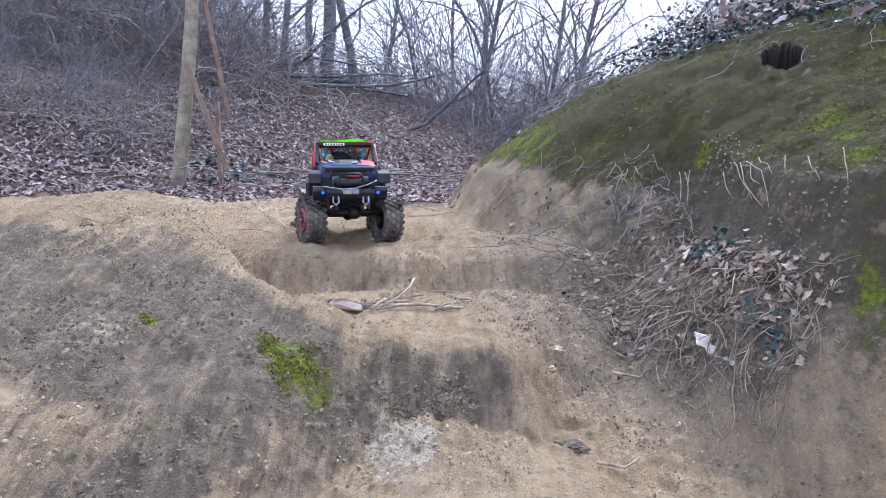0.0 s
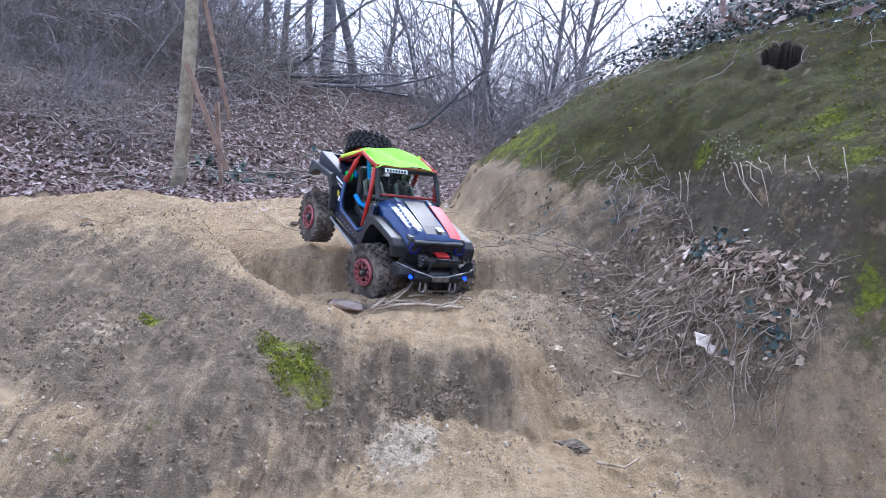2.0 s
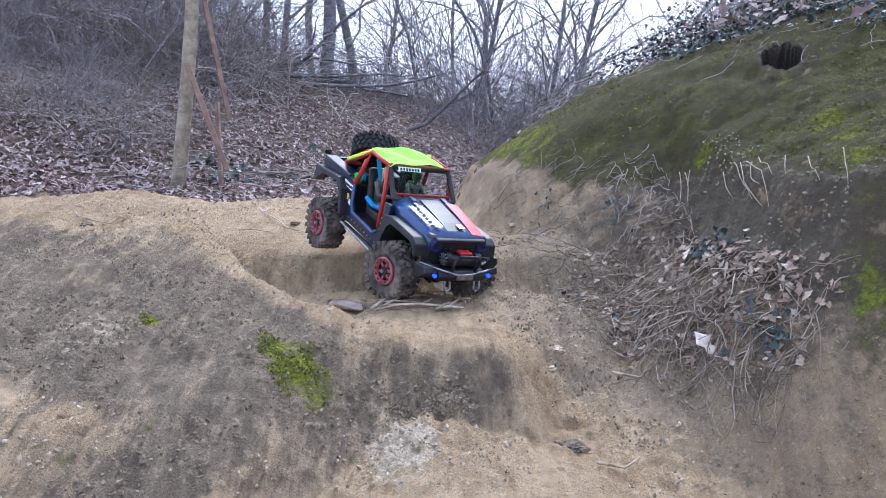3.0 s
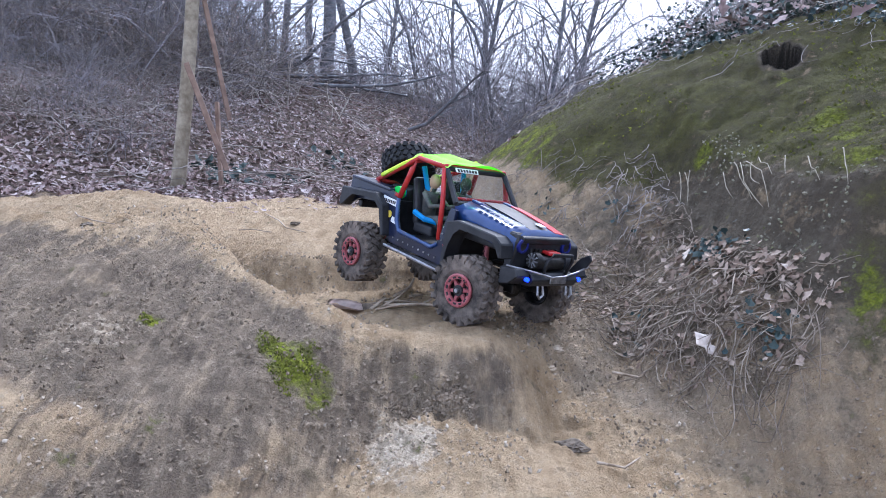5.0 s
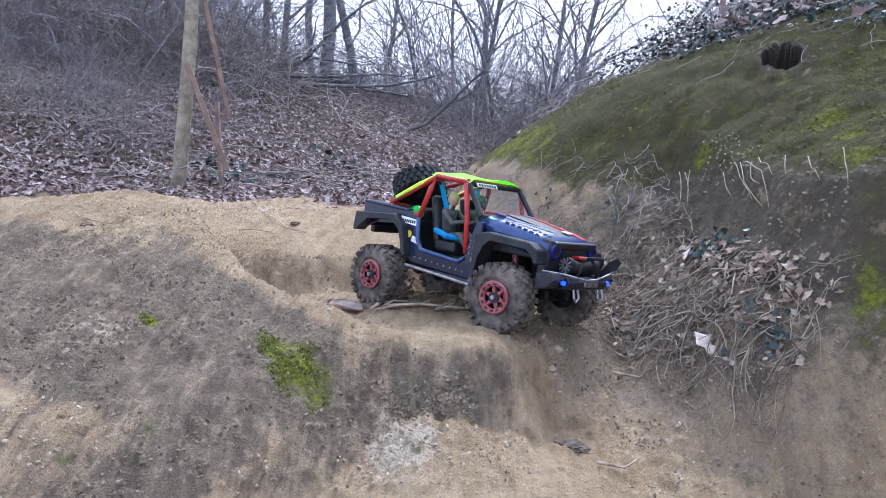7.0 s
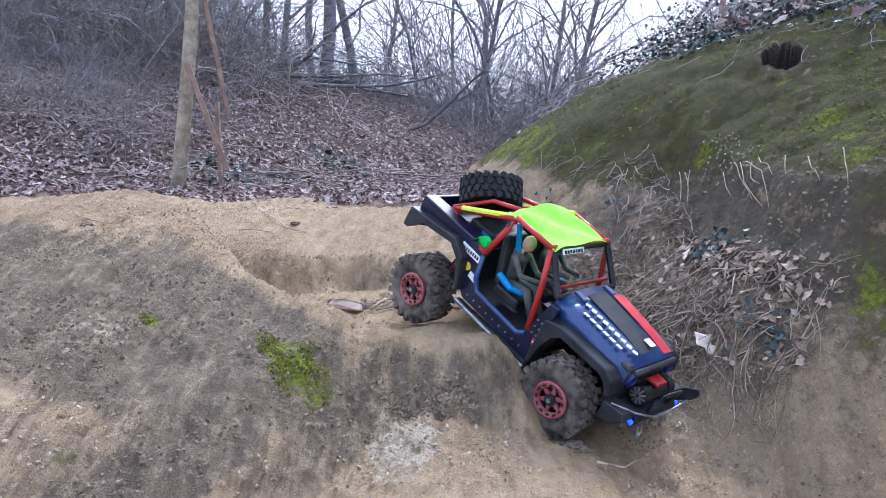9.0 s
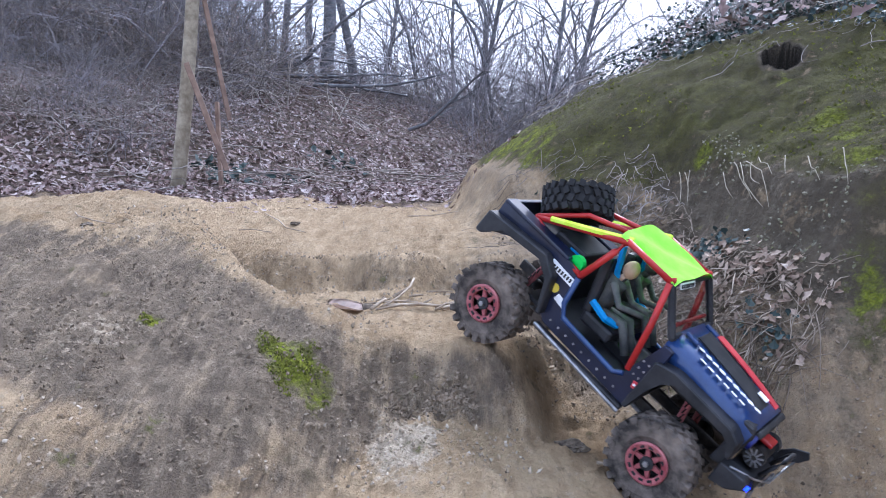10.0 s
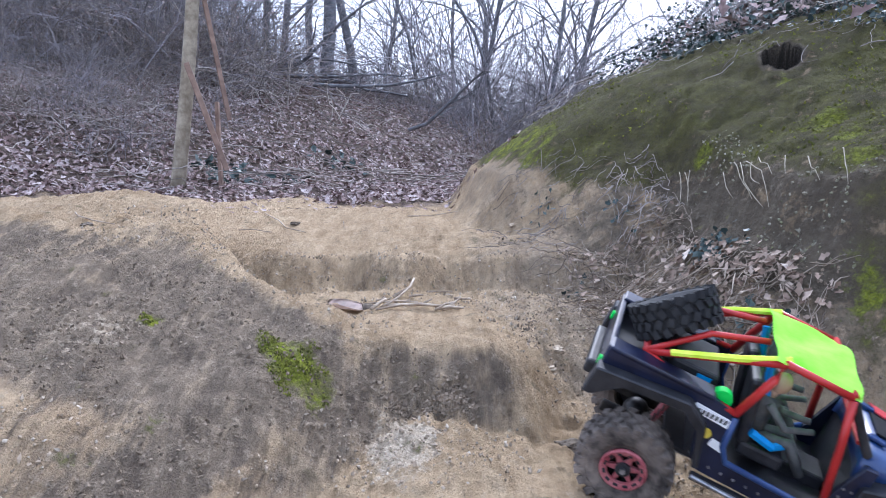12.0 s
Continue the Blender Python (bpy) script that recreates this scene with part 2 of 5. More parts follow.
def tube(points, r, sides=10, bm=None, r_end=None):
    """A round bar along a line of points."""
    bm = bm or bmesh.new()
    pts = [Vector(p) for p in points]
    rings, up = [], Vector((0.31, 0.22, 0.92))
    for i, p in enumerate(pts):
        d = (pts[min(i + 1, len(pts) - 1)] - pts[max(i - 1, 0)]).normalized()
        a = d.cross(up).normalized()
        b = d.cross(a)
        rr = r if r_end is None else r + (r_end - r) * i / (len(pts) - 1)
        rings.append([bm.verts.new(p + rr * (math.cos(k * math.tau / sides) * a + math.sin(k * math.tau / sides) * b)) for k in range(sides)])
    for u, v in zip(rings, rings[1:]):
        for k in range(sides):
            bm.faces.new((u[k], u[(k + 1) % sides], v[(k + 1) % sides], v[k]))
    bm.faces.new(rings[0][::-1]), bm.faces.new(rings[-1])
    return bm


def lathe(profile, n=40, bm=None, close=True):
    """(radius, y) outline turned about the y axis."""
    bm = bm or bmesh.new()
    rings = [[bm.verts.new((r * math.cos(k * math.tau / n), y, r * math.sin(k * math.tau / n))) for k in range(n)] for r, y in profile]
    pairs = list(zip(rings, rings[1:])) + ([(rings[-1], rings[0])] if close else [])
    for u, v in pairs:
        for k in range(n):
            bm.faces.new((u[k], u[(k + 1) % n], v[(k + 1) % n], v[k]))
    return bm


def disc_y(r, y0, y1, n=24, at=(0, 0, 0), bm=None):
    bm = bm or bmesh.new()
    bmesh.ops.create_cone(bm, cap_ends=True, segments=n, radius1=r, radius2=r, depth=abs(y1 - y0), matrix=Matrix.Translation(at) @ pose(0, (y0 + y1) / 2, 0, 90))
    return bm


def disc_x(r, x, depth, y, z, n=20, bm=None):
    bm = bm or bmesh.new()
    bmesh.ops.create_cone(bm, cap_ends=True, segments=n, radius1=r, radius2=r, depth=depth, matrix=pose(x, y, z, 0, 90, 0))
    return bm


# ---- the model car ----
TYRE_R, TYRE_W, TRACK, BASE = 0.06, 0.046, 0.096, 0.16


def tyre_mesh():
    w = TYRE_W / 2
    bm = lathe([(0.028, -w * 0.8), (0.036, -w * 0.98), (0.045, -w * 1.02), (0.053, -w * 0.97), (0.0555, -w * 0.75), (0.0558, w * 0.75), (0.053, w * 0.97), (0.045, w * 1.02), (0.036, w * 0.98), (0.028, w * 0.8), (0.026, 0)], 44)
    for k in range(22):  # tread lugs in four staggered rows
        for row, (y, wy, tilt, off) in enumerate(((-0.019, 0.011, 18, 0.0), (-0.0065, 0.0115, -22, 0.5), (0.0065, 0.0115, 22, 0.0), (0.019, 0.011, -18, 0.5))):
            a = math.degrees((k + off) * math.tau / 22)
            m = pose(0, 0, 0, 0, -a, 0) @ pose(0.0565, y, 0, tilt, 0, 0)
            bmesh.ops.create_cube(bm, size=1, matrix=m @ Matrix.Diagonal((0.0075, wy, 0.0092, 1)))
        for sgn in (-1, 1):  # side biters
            a = math.degrees((k + (0.0 if sgn < 0 else 0.5)) * math.tau / 22)
            bmesh.ops.create_cube(bm, size=1, matrix=pose(0, 0, 0, 0, -a, 0) @ pose(0.0518, sgn * 0.0228, 0) @ Matrix.Diagonal((0.009, 0.003, 0.008, 1)))
    return bm


def beadlock_mesh(side):
    """Ring with six windows between its spokes, on the wheel's outer face."""
    bm = lathe([(0.0195, side * 0.019), (0.0285, side * 0.02), (0.029, side * 0.024), (0.027, side * 0.0255), (0.02, side * 0.0235)], 36)
    for k in range(18):
        a = k * math.tau / 18
        bmesh.ops.create_cone(bm, cap_ends=True, segments=6, radius1=0.0013, radius2=0.0013, depth=0.003, matrix=Matrix.Translation((0.0255 * math.cos(a), side * 0.0256, 0.0255 * math.sin(a))) @ pose(0, 0, 0, 90))
    return bm


def spoke_mesh(side):
    return prism([(0.007, -0.0042), (0.0205, -0.0022), (0.0205, 0.0022), (0.007, 0.0042)], side * 0.014, side * 0.0205, 0.0008)


def wheel(car, x, side, name="wheel"):
    hub = new(name)
    hub.parent = car
    hub.location = (x, side * TRACK, 0)
    part("tyre", tyre_mesh(), RUBBER, hub, "dusty black rubber tyre with chunky lugs", False)
    part("rim", lathe([(0.0285, -0.017), (0.0285, 0.017), (0.026, 0.018), (0.023, side * 0.004), (0.023, -side * 0.01), (0.026, -0.018)], 32), DARKMETAL, hub, "dark inner rim barrel", True)
    part("beadlock_ring", beadlock_mesh(side), RIMRED, hub, "dusty red bolted ring")
    for k in range(6):
        sp = part("spoke", spoke_mesh(side), RIMRED, hub)
        sp.matrix_basis = pose(0, 0, 0, 0, k * 60, 0)
    # black blocks set on the ring stand in for the shade of open slots
    for k in range(12):
        a = (k + 0.5) * math.tau / 12
        part("slot_shade", block((0.0228 * math.cos(a), side * 0.0243, 0.0228 * math.sin(a)), (0.0032, 0.0016, 0.0062), 0, pose(0, 0, 0, 0, -math.degrees(a), 0)), BLACK, hub)
    part("backing", disc_y(0.0235, -0.002, 0.002, 28, (0, side * 0.002, 0)), BLACK, hub)
    part("hub_cap", disc_y(0.0095, side * 0.012, side * 0.024, 12), BLACK, hub, "black hub centre")
    part("axle_nut", disc_y(0.004, side * 0.022, side * 0.028, 6), CHROME, hub)
    return hub


SIDE = [(-0.238, 0.121), (-0.1, 0.118), (-0.078, 0.114), (-0.07, 0.066), (-0.058, 0.047), (0.044, 0.042), (0.056, 0.05), (0.075, 0.122), (0.09, 0.122), (0.09, 0.03),
        (0.082, 0.016), (-0.08, 0.02), (-0.094, 0.032), (-0.106, 0.074), (-0.132, 0.09), (-0.2, 0.083), (-0.228, 0.068), (-0.24, 0.068)]
FLARE_REAR = [(-0.243, 0.098), (-0.128, 0.108), (-0.1, 0.088), (-0.084, 0.032), (-0.091, 0.03), (-0.106, 0.08), (-0.132, 0.098), (-0.206, 0.09), (-0.236, 0.06), (-0.247, 0.06)]
FLARE_FRONT = [(0.082, 0.1), (0.11, 0.108), (0.205, 0.104), (0.222, 0.094), (0.226, 0.07), (0.219, 0.07), (0.212, 0.087), (0.2, 0.094), (0.118, 0.096), (0.104, 0.084), (0.096, 0.06), (0.09, 0.02), (0.082, 0.02)]


def crowned(x0, x1, w0, w1, z0, z1, crown, thick, y_from=-1.0, y_to=1.0, n=10, lift=0.0):
    """A gently domed panel between two widths, as the hood or a stripe on it."""
    bm = bmesh.new()
    top, bot = [], []
    for i in range(5):
        f = i / 4
        x, w, z = x0 + (x1 - x0) * f, w0 + (w1 - w0) * f, z0 + (z1 - z0) * f
        ys = [y_from + (y_to - y_from) * k / n for k in range(n + 1)]
        zz = [z + crown * (1 - abs(v) ** 2.5) + lift - 0.004 * sstep(0.85, 1.0, abs(v)) - (0.006 * (1 - f) ** 3) for v in ys]
        top.append([bm.verts.new((x, v * w, h)) for v, h in zip(ys, zz)])
        bot.append([bm.verts.new((x, v * w, h - thick)) for v, h in zip(ys, zz)])
    for g, flip in ((top, False), (bot, True)):
        for a, b in zip(g, g[1:]):
            for k in range(n):
                q = (a[k], a[k + 1], b[k + 1], b[k])
                bm.faces.new(q[::-1] if flip else q)
    for k in range(n):
        bm.faces.new((top[0][k], bot[0][k], bot[0][k + 1], top[0][k + 1]))
        bm.faces.new((top[-1][k], top[-1][k + 1], bot[-1][k + 1], bot[-1][k]))
    for i in range(4):
        bm.faces.new((top[i][0], top[i + 1][0], bot[i + 1][0], bot[i][0]))
        bm.faces.new((top[i][-1], bot[i][-1], bot[i + 1][-1], top[i + 1][-1]))
    return bm


def model_car():
    car = tagged(new("model_car"), "navy crawler model car with red cage and green roof net", "toy car")
    # frame, axles and links
    for s in (-1, 1):
        part("frame_rail", block((0.0, s * 0.032, 0.012), (0.42, 0.008, 0.016), 0.002), DARKMETAL, car)
    part("skid_plate", block((0.0, 0, 0.004), (0.11, 0.06, 0.008), 0.002), BLACK, car)
    part("gearbox", block((0.03, 0, 0.03), (0.09, 0.05, 0.04), 0.004), BLACK, car)
    for x, nm in ((BASE, "front_axle"), (-BASE, "rear_axle")):
        bm = tube([(x, -0.09, 0), (x, 0.09, 0)], 0.008)
        bmesh.ops.create_uvsphere(bm, u_segments=14, v_segments=10, radius=0.018, matrix=Matrix.Translation((x, 0.015, 0.0)))
        part(nm, bm, DARKMETAL, car, "black beam axle with round housing", True)
        for s in (-1, 1):
            part("link", tube([(x * 0.92, s * 0.04, 0.0), (x * 0.3, s * 0.034, 0.004)], 0.003, 8), CHROME, car, "bare steel link rod")
            top = (x * 0.86, s * 0.048, 0.085)
            part("shock", tube([(x * 0.96, s * 0.052, 0.005), top], 0.0055, 10), RIMRED, car, "red shock absorber")
            part("shock_spring", tube([((x * 0.96) + (top[0] - x * 0.96) * f + 0.0, s * 0.052 - s * 0.004 * f + 0.007 * math.cos(f * 44), 0.02 + 0.06 * f + 0.007 * math.sin(f * 44)) for f in [i / 70 for i in range(71)]], 0.0012, 5), DARKMETAL, car)
    # body tub
    for s in (-1, 1):
        side = part("side_panel", prism(SIDE, s * 0.083, s * 0.09, 0.001), NAVY, car, "navy side panel with cut-out doorway")
        part("door_sill", tube([(-0.074, s * 0.0905, 0.108), (-0.069, s * 0.0905, 0.066), (-0.057, s * 0.0905, 0.048), (0.044, s * 0.0905, 0.043), (0.057, s * 0.0905, 0.052)], 0.0042, 8), BLUE, side, "bright blue doorway edge", True)
        for i in range(9):
            part("rivet", disc_y(0.0018, s * 0.089, s * 0.0915, 8, (-0.07 + i * 0.016, 0, 0.032 - 0.0006 * i)), CHROME, side)
        for i in range(6):
            part("rivet", disc_y(0.0017, s * 0.089, s * 0.0915, 8, (0.068 + 0.009 * (i % 2), 0, 0.062 + 0.012 * (i // 2))), CHROME, side)
        part("rocker_guard", block((0.0, s * 0.092, 0.012), (0.17, 0.012, 0.008), 0.0025), BLACK, car, "black rocker guard")
        part("step_bar", tube([(-0.085, s * 0.098, 0.014), (0.085, s * 0.098, 0.008)], 0.003, 8), CHROME, car, "scraped step bar")
        part("rear_flare", prism(FLARE_REAR, s * 0.082, s * 0.108, 0.002), BLACK, car, "black angular rear wheel flare")
        part("front_flare", prism(FLARE_FRONT, s * 0.068, s * 0.1, 0.002), BLACK, car, "black front wheel flare")
        # decals on the side: plain shapes and bars
        part("decal_plate", block((-0.098, s * 0.0912, 0.098), (0.046, 0.0015, 0.012), 0.0004, pose(0, 0, 0, 0, 4, 0)), WHITE, side, "white lettered plate")
        for i in range(7):
            part("lettering_bar", block((-0.114 + i * 0.0055, s * 0.0922, 0.0975), (0.0032, 0.001, 0.006), 0, pose(0, 0, 0, 0, 4, 0)), BLACK, side)
        part("round_decal", disc_y(0.007, s * 0.09, s * 0.0915, 16, (-0.094, 0, 0.073)), YELLOW, side)
        part("decal_mark", block((-0.076, s * 0.0908, 0.064), (0.018, 0.0015, 0.011), 0.0004, pose(0, 0, 0, 0, 10, 0)), WHITE, side)
        part("red_decal", block((0.082, s * 0.0912, 0.052), (0.014, 0.0015, 0.011), 0.0004, pose(0, 0, 0, 0, -12, 0)), PINKRED, side)
        part("red_decal", block((0.082, s * 0.0922, 0.052), (0.011, 0.001, 0.003), 0, pose(0, 0, 0, 0, -12, 0)), WHITE, side)
    part("floor_pan", block((-0.02, 0, 0.03), (0.22, 0.164, 0.006), 0.001), BLACK, car)
    part("firewall", block((0.08, 0, 0.07), (0.006, 0.164, 0.1), 0.001), BLACK, car)
    part("cargo_floor", block((-0.165, 0, 0.092), (0.135, 0.164, 0.006), 0.001), BLACK, car)
    part("bulkhead", block((-0.1, 0, 0.065), (0.006, 0.164, 0.07), 0.001), BLACK, car)
    part("tail_panel", block((-0.236, 0, 0.096), (0.008, 0.17, 0.05), 0.002), NAVY, car)
    for s in (-1, 1):
        part("tail_lamp", disc_x(0.0065, -0.24, 0.006, s * 0.07, 0.09, 14), GREENPL, car, "green tail light housing")
        part("rear_rail", block((-0.17, s * 0.077, 0.12), (0.135, 0.03, 0.006), 0.002, pose(0, 0, 0, 0, 1, 0)), NAVY, car)
    part("rear_bumper", block((-0.246, 0, 0.066), (0.014, 0.11, 0.02), 0.004), BLACK, car, "black rear bumper")
    # hood, grille and lights
    hood = part("hood", crowned(0.224, 0.072, 0.07, 0.077, 0.115, 0.131, 0.007, 0.03), BLUE, car, "blue domed hood", True)
    part("hood_panel", crowned(0.212, 0.09, 0.07, 0.077, 0.115, 0.131, 0.007, 0.002, -0.32, 0.34, 6, 0.0022), BLACK, hood, "matt black centre panel")
    part("hood_stripe", crowned(0.219, 0.1, 0.07, 0.077, 0.115, 0.131, 0.007, 0.002, 0.45, 0.9, 5, 0.002), PINKRED, hood, "red stripe")
    for i in range(6):  # the painted team lettering as plain bars
        x = 0.188 - i * 0.0135
        part("lettering_bar", block((x, -0.059 - (0.188 - x) * 0.03, 0.1215 + (0.222 - x) * 0.1), (0.0095, 0.009, 0.0014), 0, pose(0, 0, 0, -16, 6, 0)), WHITE, hood)
    for i in range(9):
        x = 0.207 - i * 0.0125
        part("lettering_bar", block((x, -0.042, 0.1235 + (0.222 - x) * 0.105), (0.0085, 0.008 + 0.003 * (i % 2), 0.0014), 0, pose(0, 0, 0, -8, 6, 24)), WHITE, hood)
    part("hood_badge", block((0.198, 0.014, 0.1245), (0.016, 0.014, 0.0016), 0.0003, pose(0, 0, 0, 0, 7, 0)), WHITE, hood)
    for s in (-1, 1):
        part("hood_hinge", block((0.088, s * 0.04, 0.138), (0.022, 0.01, 0.005), 0.0015, pose(0, 0, 0, 0, 6, 0)), BLUE, hood)
    part("fender_filler", block((0.152, 0, 0.09), (0.135, 0.136, 0.03), 0.003), BLACK, car)
    grille = part("grille", prism([(0.205, 0.04), (0.222, 0.044), (0.229, 0.1), (0.222, 0.114), (0.205, 0.114)], -0.069, 0.069, 0.003), BLACK, car, "black angry-eyed grille")
    for i in range(7):
        part("grille_slot", block((0.229, (i - 3) * 0.0105, 0.075), (0.004, 0.0055, 0.03), 0.001, pose(0, 0, 0, 0, 5, 0)), DARKMETAL, grille)
    part("brow", block((0.229, 0, 0.105), (0.01, 0.12, 0.012), 0.003, pose(0, 0, 0, 0, 20, 0)), BLACK, grille)
    for s in (-1, 1):
        lamp = part("headlight", lathe([(0.007, 0.0), (0.0125, 0.0), (0.0125, 0.005), (0.0085, 0.006)], 20), LEDRING, car, "headlight with blue halo ring")
        lamp.matrix_basis = pose(0.2265, s * 0.055, 0.094, 0, 0, -90)
        part("lens", disc_y(0.0085, 0.0, 0.004, 16), DARKMETAL, lamp)
    # bumper with winch
    bumper = part("front_bumper", prism([(0.226, 0.03), (0.262, 0.034), (0.27, 0.046), (0.262, 0.056), (0.226, 0.056)], -0.058, 0.058, 0.002), BLACK, car, "black steel front bumper")
    for s in (-1, 1):
        wing = part("bumper_wing", prism([(0.222, 0.028), (0.245, 0.034), (0.262, 0.05), (0.255, 0.062), (0.22, 0.058)], s * 0.058, s * 0.09, 0.002), BLACK, bumper)
        part("fog_light", disc_x(0.0036, 0.2625, 0.006, s * 0.066, 0.046, 14), LED, bumper, "lit blue fog light")
        part("shackle", tube([(0.268, s * 0.036 - 0.006, 0.036), (0.272, s * 0.036 - 0.007, 0.022), (0.272, s * 0.036, 0.016), (0.272, s * 0.036 + 0.007, 0.022), (0.268, s * 0.036 + 0.006, 0.036)], 0.0022, 8), CHROME, bumper, "small tow shackle")
    part("winch_drum", disc_y(0.012, -0.03, 0.03, 20, (0.243, 0, 0.07)), DARKMETAL, bumper)
    motor = part("winch_motor", disc_y(0.014, -0.028, -0.04, 24, (0.243, 0, 0.073)), DARKMETAL, bumper, "round winch end with silver fins")
    for i in range(10):
        a = i * math.tau / 10
        part("fin", block((0.243 + 0.008 * math.cos(a), -0.041, 0.073 + 0.008 * math.sin(a)), (0.009, 0.003, 0.0022), 0, pose(0, 0, 0, 0, -math.degrees(a), 0)), CHROME, motor)
    part("winch_motor", disc_y(0.015, 0.03, 0.044, 24, (0.243, 0, 0.072)), BLACK, bumper)
    part("winch_cover", block((0.24, 0.008, 0.086), (0.02, 0.03, 0.006), 0.002), RED, bumper, "red winch cover")
    part("bull_bar", tube([(0.262, -0.028, 0.055), (0.268, -0.03, 0.08), (0.272, -0.022, 0.09), (0.274, 0.022, 0.09), (0.27, 0.03, 0.08), (0.262, 0.028, 0.055)], 0.0032, 8), BLACK, bumper, "", True)
    part("hoop_plate", prism([(0.258, 0.05), (0.285, 0.074), (0.292, 0.088), (0.286, 0.096), (0.268, 0.085), (0.25, 0.06)], 0.052, 0.056, 0.001), BLACK, bumper)
    part("winch_rope", tube([(0.232, -0.088, 0.062), (0.262, -0.06, 0.06), (0.276, -0.02, 0.053), (0.277, 0.01, 0.055), (0.279, 0.04, 0.064), (0.282, 0.062, 0.074)], 0.0017, 6), CHROME, bumper, "pale grey winch rope", True)
    part("fairlead", block((0.273, 0.0, 0.047), (0.004, 0.04, 0.012), 0.002), CHROME, bumper)
    # windscreen
    a, b = Vector((0.073, 0, 0.131)), Vector((0.027, 0, 0.187))
    scr = part("windscreen_frame", tube([(a.x, -0.077, a.z), (b.x, -0.074, b.z)], 0.0055, 8), BLACK, car, "black windscreen surround")
    part("screen_post", tube([(a.x, 0.077, a.z), (b.x, 0.074, b.z)], 0.0055, 8), BLACK, scr)
    part("screen_bar", tube([(a.x, -0.077, a.z), (a.x, 0.077, a.z)], 0.005, 8), BLACK, scr)
    part("screen_bar", tube([(b.x, -0.074, b.z), (b.x, 0.074, b.z)], 0.006, 8), BLACK, scr)
    tilt = pose(0, 0, 0, 0, -math.degrees(math.atan2(a.x - b.x, b.z - a.z)), 0)
    pane = part("glass", block((a + b) / 2, (0.0012, 0.142, 0.066), 0, tilt), GLASS, scr, "dusty clear plastic windscreen")
    pane.visible_shadow = False
    part("dash_bar", tube([(0.06, -0.07, 0.138), (0.06, 0.07, 0.138)], 0.003, 8), RED, scr)
    part("sun_strip", block((b.x + 0.0075, -0.03, b.z - 0.001), (0.0015, 0.056, 0.009), 0.0003, tilt), WHITE, scr, "white strip with dark lettering")
    for i in range(7):
        part("lettering_bar", block((b.x + 0.0088, -0.052 + i * 0.0072, b.z - 0.001), (0.001, 0.0045, 0.0055), 0, tilt), DARKMETAL, scr)
    # roll cage
    cage = part("roll_hoop", tube([(-0.076, -0.087, 0.11), (-0.058, -0.083, 0.17), (-0.054, -0.076, 0.19), (-0.054, 0.076, 0.19), (-0.058, 0.083, 0.17), (-0.076, 0.087, 0.11)], 0.0052, 10), RED, car, "red roll cage hoop", True)
    for s in (-1, 1):
        part("front_pillar", tube([(0.058, s * 0.089, 0.06), (0.042, s * 0.082, 0.13), (0.026, s * 0.078, 0.186)], 0.0048, 10), RED, cage, "", True)
        part("roof_rail", tube([(0.026, s * 0.076, 0.188), (-0.054, s * 0.076, 0.192)], 0.0045, 10), RED, cage, "", True)
        part("rear_stay", tube([(-0.054, s * 0.076, 0.19), (-0.195, s * 0.058, 0.122)], 0.0045, 10), RED, cage, "", True)
        part("lower_stay", tube([(-0.195, s * 0.058, 0.122), (-0.15, s * 0.078, 0.116), (-0.074, s * 0.088, 0.112)], 0.0042, 10), RED, cage, "", True)
        part("arch_bar", tube([(-0.195, s * 0.058, 0.124), (-0.135, s * 0.04, 0.172), (-0.07, s * 0.03, 0.19)], 0.004, 10), RED, cage, "", True)
        part("strap", tube([(-0.05, s * 0.07, 0.196), (-0.1, s * 0.073, 0.172), (-0.17, s * 0.066, 0.138)], 0.0045, 6), STRAP, car, "yellow-green strap of the net")
        part("harness", tube([(-0.062, s * 0.052, 0.176), (-0.05, s * 0.046, 0.14), (-0.03, s * 0.04, 0.1)], 0.005, 6), SKYBLUE, car, "bright blue seat harness")
        part("harness", tube([(-0.045, s * 0.07, 0.09), (-0.015, s * 0.068, 0.082), (0.0, s * 0.05, 0.08)], 0.0055, 6), SKYBLUE, car)
        seat = part("seat", block((-0.02, s * 0.04, 0.062), (0.055, 0.052, 0.02), 0.005), BLACK, car, "black bucket seat")
        part("backrest", block((-0.056, s * 0.04, 0.11), (0.016, 0.052, 0.09), 0.006, pose(0, 0, 0, 0, -14, 0)), BLACK, seat)
    part("cage_crossbar", tube([(-0.195, -0.058, 0.122), (-0.195, 0.058, 0.122)], 0.0045, 10), RED, cage, "", True)
    part("cage_crossbar", tube([(0.026, -0.076, 0.19), (0.026, 0.076, 0.19)], 0.0045, 10), RED, cage, "", True)
    # fabric net over the cabin, sagging a little between the bars
    bm, g = bmesh.new(), []
    for i in range(15):
        f = i / 14
        row = []
        for k in range(17):
            v = k / 8 - 1
            z = 0.1945 + 0.004 * f - 0.006 * math.sin(math.pi * f) * (1 - v * v) + 0.0025 * math.sin(7 * f + 5 * v) + 0.004 * (1 - v * v)
            row.append(bm.verts.new((0.034 - 0.1 * f - 0.006 * (1 - v * v) * f, v * (0.078 + 0.002 * math.sin(9 * f)), z - 0.009 * abs(v) ** 8)))
        g.append(row)
    for a1, b1 in zip(g, g[1:]):
        for k in range(16):
            bm.faces.new((a1[k], a1[k + 1], b1[k + 1], b1[k]))
    bmesh.ops.solidify(bm, geom=bm.faces[:], thickness=0.0015)
    part("roof_net", bm, NET, car, "neon green fabric roof net", True)
